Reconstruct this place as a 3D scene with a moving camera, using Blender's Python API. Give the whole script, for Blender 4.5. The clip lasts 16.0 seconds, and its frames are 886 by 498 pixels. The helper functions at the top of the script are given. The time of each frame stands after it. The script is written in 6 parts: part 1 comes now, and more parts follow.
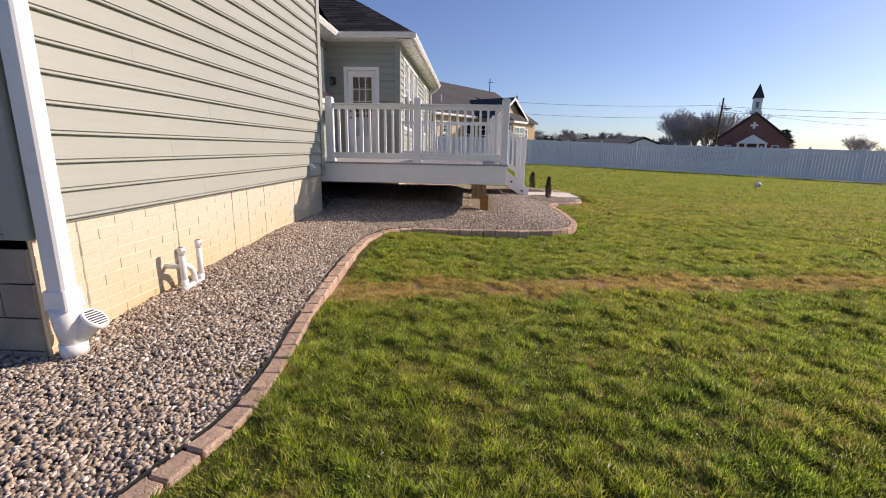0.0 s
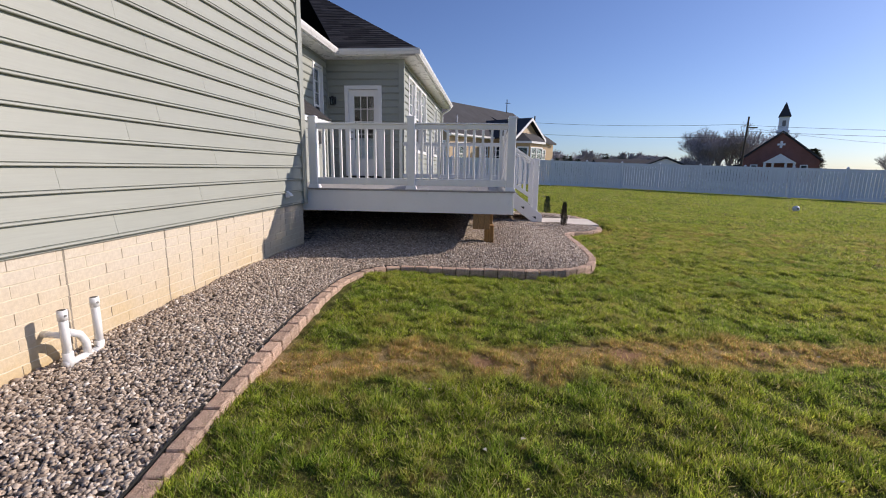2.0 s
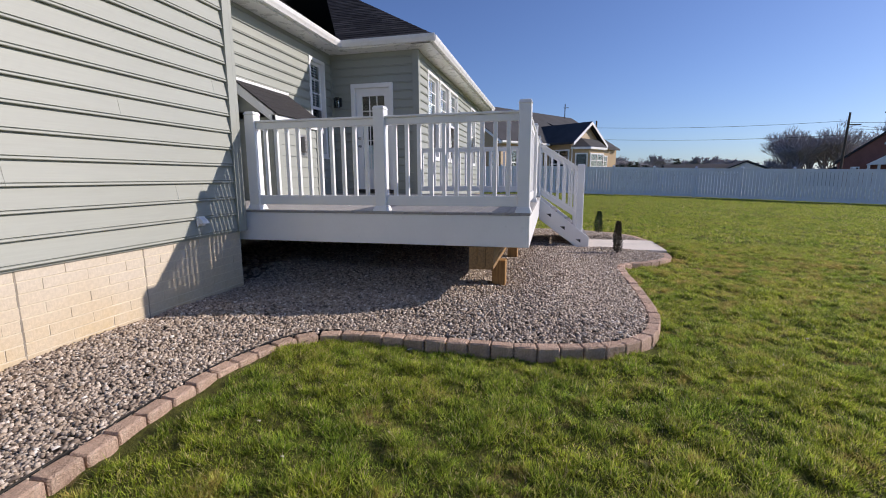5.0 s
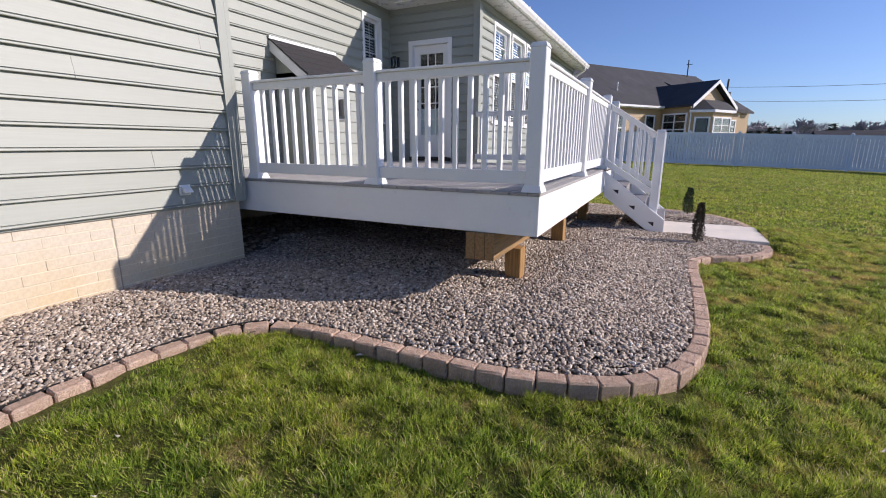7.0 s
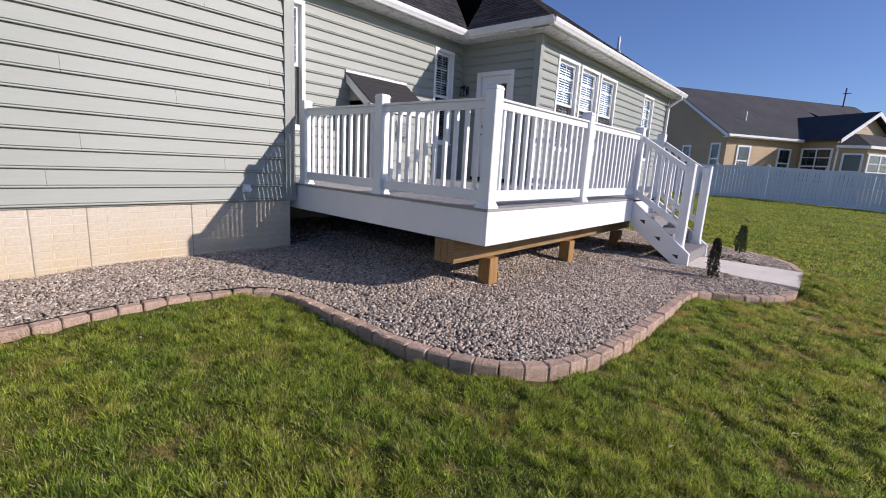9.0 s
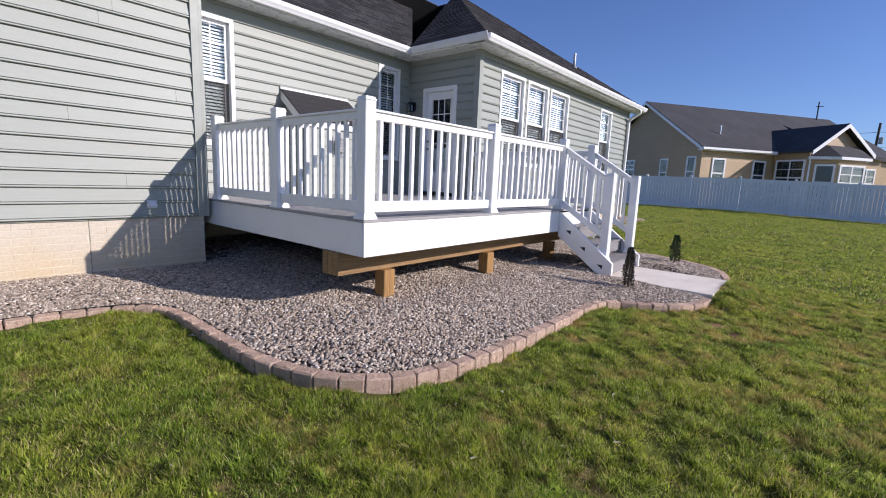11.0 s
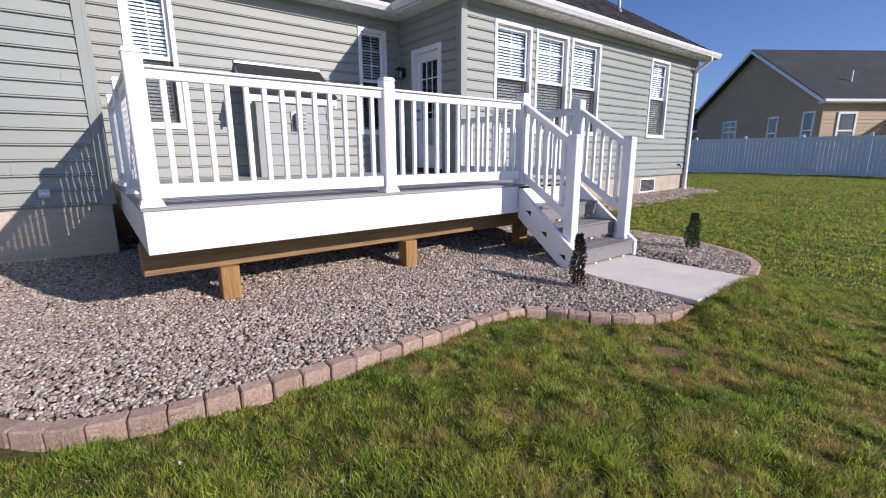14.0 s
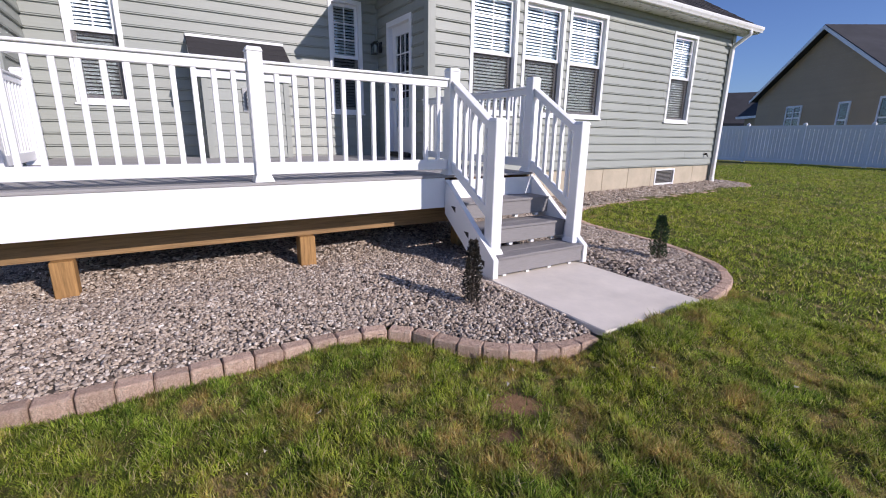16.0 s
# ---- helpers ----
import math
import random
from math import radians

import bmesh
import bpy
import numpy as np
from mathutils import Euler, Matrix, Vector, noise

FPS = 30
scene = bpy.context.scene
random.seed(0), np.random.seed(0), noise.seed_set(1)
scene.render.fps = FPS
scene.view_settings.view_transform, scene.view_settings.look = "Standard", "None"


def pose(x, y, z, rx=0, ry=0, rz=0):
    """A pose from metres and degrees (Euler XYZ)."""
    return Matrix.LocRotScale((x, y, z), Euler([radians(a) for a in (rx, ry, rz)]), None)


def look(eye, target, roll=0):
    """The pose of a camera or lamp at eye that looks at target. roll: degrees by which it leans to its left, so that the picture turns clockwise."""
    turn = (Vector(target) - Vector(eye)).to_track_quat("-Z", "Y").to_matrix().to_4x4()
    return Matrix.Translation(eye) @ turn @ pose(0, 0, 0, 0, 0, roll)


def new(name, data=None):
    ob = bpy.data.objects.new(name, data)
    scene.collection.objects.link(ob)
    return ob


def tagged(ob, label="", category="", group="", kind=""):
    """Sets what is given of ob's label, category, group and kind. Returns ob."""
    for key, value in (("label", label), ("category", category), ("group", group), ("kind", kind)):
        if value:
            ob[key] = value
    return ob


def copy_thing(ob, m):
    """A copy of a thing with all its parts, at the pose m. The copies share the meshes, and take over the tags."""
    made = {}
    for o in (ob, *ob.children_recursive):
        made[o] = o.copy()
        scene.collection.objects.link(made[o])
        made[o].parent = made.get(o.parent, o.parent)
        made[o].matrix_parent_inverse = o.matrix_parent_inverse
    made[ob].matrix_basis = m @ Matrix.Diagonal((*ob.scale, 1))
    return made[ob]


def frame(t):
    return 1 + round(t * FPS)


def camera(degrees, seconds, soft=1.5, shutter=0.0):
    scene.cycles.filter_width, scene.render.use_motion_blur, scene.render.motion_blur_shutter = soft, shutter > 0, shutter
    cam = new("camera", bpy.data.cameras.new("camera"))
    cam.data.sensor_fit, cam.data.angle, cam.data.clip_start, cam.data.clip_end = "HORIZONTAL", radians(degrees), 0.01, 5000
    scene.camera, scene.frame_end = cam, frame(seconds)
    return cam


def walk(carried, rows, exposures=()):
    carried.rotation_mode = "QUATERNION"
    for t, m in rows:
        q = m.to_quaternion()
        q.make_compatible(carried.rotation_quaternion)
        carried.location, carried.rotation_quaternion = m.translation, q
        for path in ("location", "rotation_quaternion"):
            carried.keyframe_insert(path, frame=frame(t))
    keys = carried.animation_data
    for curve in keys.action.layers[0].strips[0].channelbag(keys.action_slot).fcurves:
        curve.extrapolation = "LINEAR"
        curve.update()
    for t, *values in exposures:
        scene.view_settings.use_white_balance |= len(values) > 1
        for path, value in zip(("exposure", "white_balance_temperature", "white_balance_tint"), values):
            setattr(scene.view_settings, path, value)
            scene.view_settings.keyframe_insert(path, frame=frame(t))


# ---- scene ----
cam = camera(89.9, 16.0, soft=1.0)
# seconds, stops, kelvin, tint
STOPS = [(0.0, 0.15, 8000, 20), (1.5, 0.0, 7200, 18), (2.5, -0.06, 7200, 17), (3.5, -0.15, 7000, 16), (4.0, -0.17, 7000, 16),
         (6.5, 0.1, 6800, 18), (7.5, 0.06, 6800, 18), (9.0, -0.07, 6700, 18), (11.5, 0.02, 6500, 18), (13.5, -0.02, 6500, 19), (15.0, -0.17, 6500, 20), (16.0, -0.14, 6500, 20)]
SUN_STRENGTH, SKY_STRENGTH, SKY_AIR, SKY_DUST, SKY_SATURATION = 4.8, 0.109, 0.95, 0.6, 0.97
PATH = [
    (0, (0.110, -0.208, 1.248), (0.000, 1.739, 0.804), 1.0),
    (0.5, (0.305, 0.029, 1.246), (0.127, 1.973, 0.810), 1.2),
    (1, (0.313, 0.294, 1.263), (0.102, 2.237, 0.836), 1.1),
    (1.5, (0.275, 0.540, 1.308), (0.056, 2.488, 0.914), 0.8),
    (2, (0.350, 0.784, 1.308), (0.154, 2.742, 0.949), 0.8),
    (2.5, (0.459, 1.076, 1.303), (0.301, 3.043, 0.977), 1.1),
    (3, (0.466, 1.378, 1.317), (0.325, 3.349, 1.011), 1.2),
    (3.5, (0.474, 1.685, 1.336), (0.333, 3.658, 1.039), 1.0),
    (4, (0.637, 2.065, 1.311), (0.352, 4.025, 1.035), 0.5),
    (6.5, (1.212, 3.758, 1.354), (0.539, 5.589, 0.910), -0.5),
    (7, (1.491, 3.853, 1.343), (0.622, 5.594, 0.881), 0.2),
    (7.5, (1.803, 3.870, 1.347), (0.778, 5.521, 0.873), 2.5),
    (8, (2.135, 3.764, 1.376), (0.947, 5.304, 0.908), 1.8),
    (8.5, (2.485, 3.801, 1.373), (1.226, 5.299, 0.957), 1.8),
    (9, (2.844, 3.916, 1.379), (1.566, 5.405, 0.991), 3.3),
    (11.5, (3.717, 4.843, 1.363), (2.443, 6.354, 1.056), 2.2),
    (12, (3.910, 5.166, 1.349), (2.613, 6.651, 1.015), 2.0),
    (12.5, (4.019, 5.581, 1.323), (2.666, 7.007, 0.956), 1.4),
    (13, (3.994, 5.977, 1.372), (2.625, 7.380, 0.974), 1.1),
    (13.5, (4.126, 6.351, 1.360), (2.684, 7.676, 0.955), 0.2),
    (14, (4.190, 6.729, 1.348), (2.648, 7.932, 0.929), -0.2),
    (14.5, (4.159, 7.094, 1.367), (2.589, 8.253, 0.930), 0.6),
    (15, (4.264, 7.406, 1.346), (2.672, 8.522, 0.879), 1.1),
    (15.5, (4.404, 7.781, 1.339), (2.783, 8.845, 0.848), 0.8),
    (16, (4.436, 8.199, 1.388), (2.794, 9.227, 0.891), 0.9),
]
walk(cam, [(t, look(eye, target, roll)) for t, eye, target, roll in PATH], STOPS)

# ---- light: low late-autumn sun from the far right, clear sky ----
SUN_TO = Vector((1.0, 0.44, 0.54)).normalized()
world = bpy.data.worlds.new("world")
scene.world = world
world.use_nodes = True
wn = world.node_tree.nodes
sky = wn.new("ShaderNodeTexSky")
sky.sky_type = "NISHITA"
sky.sun_disc = False
sky.sun_elevation = math.asin(SUN_TO.z)
sky.sun_rotation = math.atan2(SUN_TO.x, SUN_TO.y)
sky.altitude = 100
sky.air_density = SKY_AIR
sky.dust_density = SKY_DUST
sky.ozone_density = 4.5
wn["Background"].inputs["Strength"].default_value = SKY_STRENGTH
deep = wn.new("ShaderNodeHueSaturation")
deep.inputs["Hue"].default_value = 0.505
deep.inputs["Saturation"].default_value = SKY_SATURATION
world.node_tree.links.new(sky.outputs["Color"], deep.inputs["Color"])
cool = wn.new("ShaderNodeMixRGB")
cool.blend_type = "MULTIPLY"
cool.inputs["Fac"].default_value = 1.0
cool.inputs["Color2"].default_value = (0.80, 0.97, 1.24, 1.0)
world.node_tree.links.new(deep.outputs["Color"], cool.inputs["Color1"])
world.node_tree.links.new(cool.outputs["Color"], wn["Background"].inputs["Color"])
sun = new("sun", bpy.data.lights.new("sun", "SUN"))
sun.data.energy = SUN_STRENGTH
sun.data.angle = radians(0.53)
sun.data.color = (1.0, 0.955, 0.90)
sun.matrix_world = look((30, 13, 16), (30 - SUN_TO.x, 13 - SUN_TO.y, 16 - SUN_TO.z))

# ---- materials ----


class Nodes:
    """A material under construction."""

    def __init__(self, name):
        self.m = bpy.data.materials.new(name)
        self.m.use_nodes = True
        self.t = self.m.node_tree
        self.b = self.t.nodes["Principled BSDF"]
        self.co = self.t.nodes.new("ShaderNodeTexCoord").outputs["Object"]

    def node(self, kind, **inputs):
        n = self.t.nodes.new(kind)
        for key, value in inputs.items():
            key = key.replace("_", " ")
            if isinstance(value, bpy.types.NodeSocket):
                self.t.links.new(value, n.inputs[key])
            else:
                n.inputs[key].default_value = value
        return n

    def noise(self, scale, detail=4.0, rough=0.6, stretch=None, world=False):
        co = self.node("ShaderNodeNewGeometry").outputs["Position"] if world else self.co
        if stretch:
            n = self.node("ShaderNodeMapping", Vector=co)
            n.inputs["Scale"].default_value = stretch
            co = n.outputs[0]
        return self.node("ShaderNodeTexNoise", Vector=co, Scale=scale, Detail=detail, Roughness=rough).outputs["Fac"]

    def ramp(self, fac, *stops):
        n = self.node("ShaderNodeValToRGB", Fac=fac)
        el = n.color_ramp.elements
        while len(el) < len(stops):
            el.new(0.5)
        for e, (pos, col) in zip(el, stops):
            e.position = pos
            e.color = (*col, 1) if len(col) == 3 else col
        return n.outputs["Color"]

    def grey(self, fac, lo, hi, a=0.0, b=1.0):
        return self.ramp(fac, (lo, (a, a, a)), (hi, (b, b, b)))

    def mix(self, fac, a, b, how="MIX"):
        n = self.t.nodes.new("ShaderNodeMix")
        n.data_type, n.blend_type = "RGBA", how
        for key, value in ((0, fac), (6, a), (7, b)):
            if isinstance(value, bpy.types.NodeSocket):
                self.t.links.new(value, n.inputs[key])
            elif key == 0:
                n.inputs[key].default_value = value
            else:
                n.inputs[key].default_value = (*value, 1)
        return n.outputs[2]

    def random(self):
        return self.node("ShaderNodeObjectInfo").outputs["Random"]

    def island(self):
        return self.node("ShaderNodeNewGeometry").outputs["Random Per Island"]

    def bump(self, height, strength, distance=0.01):
        n = self.node("ShaderNodeBump", Height=height, Strength=strength, Distance=distance)
        self.t.links.new(n.outputs[0], self.b.inputs["Normal"])

    def done(self, colour, rough=0.6, metal=0.0, spec=0.5):
        for key, value in (("Base Color", colour), ("Roughness", rough), ("Metallic", metal), ("Specular IOR Level", spec)):
            if isinstance(value, bpy.types.NodeSocket):
                self.t.links.new(value, self.b.inputs[key])
            elif key == "Base Color":
                self.b.inputs[key].default_value = (*value, 1)
            else:
                self.b.inputs[key].default_value = value
        return self.m


def scale_col(c, k):
    return tuple(min(1.0, v * k) for v in c)


def plain(name, col, rough=0.5, vary=0.12, scale=6.0, grain=120.0, bump=0.15, metal=0.0, spec=0.5, pieces=0.0, stretch=None):
    """Painted, moulded or mineral surface: broad mottling, fine grain, piece-to-piece shifts."""
    n = Nodes(name)
    broad = n.ramp(n.noise(scale, stretch=stretch), (0.3, scale_col(col, 1 - vary)), (0.7, scale_col(col, 1 + vary)))
    fine = n.grey(n.noise(grain, 2.0, stretch=stretch), 0.3, 0.75, 1 - vary * 0.7, 1.0)
    c = n.mix(1.0, broad, fine, "MULTIPLY")
    if pieces:
        c = n.mix(1.0, c, n.grey(n.random(), 0.0, 1.0, 1 - pieces, 1.0), "MULTIPLY")
    n.bump(n.noise(grain, 3.0, stretch=stretch), bump, 0.004)
    return n.done(c, n.grey(n.noise(scale * 3), 0.3, 0.7, max(0.05, rough - 0.08), min(1, rough + 0.08)), metal, spec)


def siding_mat(name, col):
    n = Nodes(name)
    grain = n.noise(1.0, 5.0, 0.65, stretch=(40, 3.0, 90))
    c = n.ramp(grain, (0.3, scale_col(col, 0.94)), (0.7, scale_col(col, 1.05)))
    c = n.mix(1.0, c, n.grey(n.noise(0.8, 3.0, world=True), 0.25, 0.75, 0.93, 1.03), "MULTIPLY")
    c = n.mix(1.0, c, n.grey(n.random(), 0, 1, 0.965, 1.0), "MULTIPLY")
    n.bump(grain, 0.18, 0.003)
    return n.done(c, 0.5, spec=0.4)


def grass_blade_mat():
    n = Nodes("grass_blade")
    r = n.island()
    lush = n.ramp(r, (0.0, (0.06, 0.11, 0.02)), (0.25, (0.18, 0.3, 0.045)), (0.6, (0.4, 0.54, 0.075)), (0.92, (0.58, 0.66, 0.12)), (0.93, (0.6, 0.5, 0.25)), (1.0, (0.85, 0.74, 0.44)))
    thin = n.ramp(r, (0.0, (0.09, 0.13, 0.025)), (0.25, (0.3, 0.38, 0.05)), (0.6, (0.57, 0.64, 0.08)), (0.85, (0.72, 0.73, 0.13)), (0.86, (0.62, 0.48, 0.22)), (1.0, (0.88, 0.74, 0.42)))
    green = n.mix(n.grey(n.noise(0.9, 5.0, 0.7, world=True), 0.4, 0.6), lush, thin)
    straw = n.ramp(r, (0.0, (0.5, 0.31, 0.11)), (0.5, (0.78, 0.55, 0.22)), (0.72, (0.88, 0.7, 0.36)), (0.73, (0.3, 0.36, 0.055)), (1.0, (0.44, 0.47, 0.08)))
    c = n.mix(dry_patches(n), green, straw)
    c = n.mix(1.0, c, n.grey(n.noise(10.0, 4.0, 0.8, world=True), 0.36, 0.64, 0.5, 1.25), "MULTIPLY")
    m = n.done(c, 0.55, spec=0.2)
    # light shining through the blades
    t = n.node("ShaderNodeBsdfTranslucent", Color=c)
    s = n.node("ShaderNodeMixShader", Fac=0.56)
    n.t.links.new(n.b.outputs[0], s.inputs[1])
    n.t.links.new(t.outputs[0], s.inputs[2])
    n.t.links.new(s.outputs[0], n.t.nodes["Material Output"].inputs["Surface"])
    return m


def dry_patches(n):
    """Where the lawn is yellow: a winding band across it, and scattered spots."""
    pos = n.node("ShaderNodeNewGeometry").outputs["Position"]
    sep = n.node("ShaderNodeSeparateXYZ", Vector=pos)

    def math_node(op, a, b=0.0):
        k = n.t.nodes.new("ShaderNodeMath")
        k.operation = op
        for slot, value in ((0, a), (1, b)):
            if isinstance(value, bpy.types.NodeSocket):
                n.t.links.new(value, k.inputs[slot])
            else:
                k.inputs[slot].default_value = value
        return k.outputs[0]

    middle = math_node("ADD", math_node("MULTIPLY", sep.outputs["X"], 0.17), 3.57)
    off = math_node("ABSOLUTE", math_node("SUBTRACT", sep.outputs["Y"], middle))
    wob = math_node("MULTIPLY", n.noise(2.2, 5.0, 0.7, world=True), 1.3)
    band = n.grey(math_node("ADD", off, wob), 0.78, 1.08, 1.0, 0.0)
    worn = math_node("MULTIPLY", math_node("MINIMUM", math_node("MAXIMUM", math_node("SUBTRACT", sep.outputs["Y"], 6.0), 0.0), math_node("MAXIMUM", math_node("SUBTRACT", 13.5, sep.outputs["Y"]), 0.0)), 0.022)
    spots = n.grey(math_node("ADD", n.noise(3.2, 6.0, 0.78, world=True), worn), 0.55, 0.66, 0.0, 0.85)
    return math_node("MAXIMUM", band, spots)


def lawn_mat():
    n = Nodes("lawn")
    fine = n.noise(160.0, 4.0, 0.8, world=True)
    tuft = n.noise(16.0, 6.0, 0.75, world=True)
    c = n.ramp(tuft, (0.3, (0.085, 0.07, 0.03)), (0.45, (0.14, 0.145, 0.04)), (0.6, (0.2, 0.22, 0.05)), (0.75, (0.29, 0.3, 0.07)))
    c = n.mix(1.0, c, n.grey(fine, 0.3, 0.7, 0.35, 1.5), "MULTIPLY")
    straw = n.ramp(fine, (0.3, (0.27, 0.18, 0.08)), (0.5, (0.5, 0.36, 0.17)), (0.7, (0.74, 0.56, 0.29)))
    c = n.mix(dry_patches(n), c, straw)
    pos = n.node("ShaderNodeNewGeometry").outputs["Position"]
    for spot, size in (((2.93, 9.62, 0.03), 0.16), ((3.12, 9.42, 0.03), 0.10), ((0.35, 3.6, 0.02), 0.13), ((1.35, 3.8, 0.02), 0.14), ((2.3, 3.95, 0.02), 0.12)):
        far = n.t.nodes.new("ShaderNodeVectorMath")
        far.operation = "DISTANCE"
        n.t.links.new(pos, far.inputs[0])
        far.inputs[1].default_value = spot
        ragged = n.mix(0.35, far.outputs["Value"], n.mix(1.0, n.noise(14.0, 5.0, 0.7, world=True), (0.42, 0.42, 0.42), "MULTIPLY"))
        c = n.mix(n.grey(ragged, size * 0.65 + 0.03, size * 0.65 + 0.09, 1.0, 0.0), c, n.ramp(fine, (0.3, (0.3, 0.16, 0.08)), (0.7, (0.58, 0.35, 0.2))))
    c = n.mix(1.0, c, n.grey(n.noise(0.25, 3.0, world=True), 0.3, 0.7, 0.85, 1.1), "MULTIPLY")
    n.bump(n.mix(0.4, tuft, fine), 1.0, 0.06)
    return n.done(c, 0.85, spec=0.15)


def stone_mat():
    n = Nodes("river_gravel")
    r = n.island()
    c = n.ramp(r, (0.0, (0.19, 0.145, 0.115)), (0.2, (0.33, 0.255, 0.195)), (0.4, (0.41, 0.35, 0.295)), (0.6, (0.49, 0.385, 0.29)), (0.85, (0.6, 0.5, 0.405)), (0.96, (0.72, 0.63, 0.54)), (1.0, (0.86, 0.8, 0.72)))
    c = n.mix(1.0, c, n.grey(n.noise(140.0, 3.0), 0.3, 0.7, 0.75, 1.1), "MULTIPLY")
    n.bump(n.noise(180.0, 3.0), 0.3, 0.003)
    return n.done(c, 0.7, spec=0.3)


def edging_mat():
    n = Nodes("edging_block")
    c = n.ramp(n.noise(14.0, 5.0, 0.7), (0.25, (0.54, 0.355, 0.26)), (0.5, (0.73, 0.51, 0.385)), (0.75, (0.82, 0.64, 0.5)))
    c = n.mix(1.0, c, n.grey(n.random(), 0, 1, 0.82, 1.06), "MULTIPLY")
    c = n.mix(1.0, c, n.grey(n.noise(120.0, 3.0), 0.3, 0.7, 0.75, 1.1), "MULTIPLY")
    n.bump(n.noise(30.0, 6.0, 0.8), 1.0, 0.03)
    return n.done(c, 0.9, spec=0.2)


def tan_brick_mat(name, tint):
    """Cream-painted brick-formed concrete, washed with ochre near the ground by splashed soil."""
    n = Nodes(name)
    pos = n.node("ShaderNodeNewGeometry").outputs["Position"]
    z = n.node("ShaderNodeSeparateXYZ", Vector=pos).outputs["Z"]
    mud = n.node("ShaderNodeMapRange", Value=z)
    mud.inputs["From Min"].default_value, mud.inputs["From Max"].default_value = 0.05, 0.72
    mud.inputs["To Min"].default_value, mud.inputs["To Max"].default_value = 0.85, 0.15
    wet = n.mix(1.0, n.grey(n.noise(2.2, 5.0, world=True), 0.3, 0.7, 0.5, 1.2), mud.outputs[0], "MULTIPLY")
    c = n.mix(wet, scale_col((0.62, 0.56, 0.48), tint), scale_col((0.58, 0.43, 0.22), tint))
    c = n.mix(1.0, c, n.grey(n.noise(40.0, 4.0), 0.3, 0.7, 0.88, 1.04), "MULTIPLY")
    n.bump(n.noise(90.0, 4.0), 0.35, 0.004)
    return n.done(c, 0.8, spec=0.25)


def wood_mat(name, col, grain=(60, 60, 5)):
    n = Nodes(name)
    g = n.noise(1.0, 6.0, 0.65, stretch=grain)
    c = n.ramp(g, (0.3, scale_col(col, 0.6)), (0.52, col), (0.75, scale_col(col, 1.35)))
    n.bump(g, 0.3, 0.003)
    return n.done(c, 0.7, spec=0.3)


def shingle_mat():
    n = Nodes("charcoal_shingle")
    c = n.ramp(n.island(), (0.0, (0.03, 0.029, 0.031)), (0.6, (0.05, 0.048, 0.05)), (1.0, (0.08, 0.076, 0.077)))
    c = n.mix(1.0, c, n.grey(n.noise(220.0, 2.0), 0.3, 0.7, 0.6, 1.3), "MULTIPLY")
    n.bump(n.noise(260.0, 2.0), 0.4, 0.004)
    return n.done(c, 0.92, spec=0.15)


def glass_mat():
    n = Nodes("window_glass")
    n.b.inputs["Transmission Weight"].default_value = 1.0
    n.b.inputs["IOR"].default_value = 1.5
    return n.done((0.84, 0.95, 0.97), 0.02)


def screen_mat():
    """Fine dark insect mesh, half open."""
    n = Nodes("insect_screen")
    m = n.done((0.05, 0.045, 0.042), 0.7, spec=0.2)
    t = n.node("ShaderNodeBsdfTransparent")
    s = n.node("ShaderNodeMixShader", Fac=0.38)
    n.t.links.new(t.outputs[0], s.inputs[1])
    n.t.links.new(n.b.outputs[0], s.inputs[2])
    n.t.links.new(s.outputs[0], n.t.nodes["Material Output"].inputs["Surface"])
    return m


SIDING = siding_mat("sage_siding", (0.335, 0.354, 0.316))
SAGE_TRIM = plain("sage_trim", (0.325, 0.343, 0.306), 0.5, 0.05, 3.0)
WHITE = plain("white_vinyl", (0.86, 0.86, 0.86), 0.35, 0.03, 2.5, 60.0, 0.05)
WHITE_PAINT = plain("white_painted_metal", (0.80, 0.80, 0.79), 0.3, 0.03, 2.0, 80.0, 0.04)
PVC = plain("white_pvc", (0.82, 0.82, 0.80), 0.25, 0.03, 8.0, 80.0, 0.03)
FENCE_VINYL = plain("fence_vinyl", (0.88, 0.885, 0.89), 0.4, 0.04, 1.5, 40.0, 0.05, pieces=0.06)
COMPOSITE = plain("grey_composite", (0.40, 0.385, 0.375), 0.6, 0.12, 5.0, 70.0, 0.3, pieces=0.12, stretch=(30, 1.5, 30))
TREAD = plain("grey_tread", (0.25, 0.235, 0.23), 0.6, 0.1, 5.0, 70.0, 0.3, pieces=0.1, stretch=(30, 1.5, 30))
CONCRETE = plain("light_concrete", (0.78, 0.70, 0.60), 0.85, 0.1, 3.0, 150.0, 0.3)
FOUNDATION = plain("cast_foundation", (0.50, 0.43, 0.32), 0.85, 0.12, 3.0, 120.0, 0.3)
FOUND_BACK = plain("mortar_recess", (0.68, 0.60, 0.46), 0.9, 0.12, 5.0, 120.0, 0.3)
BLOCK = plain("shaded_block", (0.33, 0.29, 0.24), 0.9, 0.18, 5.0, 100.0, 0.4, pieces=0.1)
TAN_BRICK = tan_brick_mat("tan_brick", 1.0)
LUMBER = wood_mat("treated_lumber", (0.36, 0.20, 0.075))
LUMBER_DARK = wood_mat("treated_joist", (0.29, 0.175, 0.08), (50, 2.5, 50))
SHINGLE = shingle_mat()
GLASS = glass_mat()
SCREEN = screen_mat()
BLIND = plain("white_blind", (0.86, 0.87, 0.88), 0.5, 0.04, 4.0)
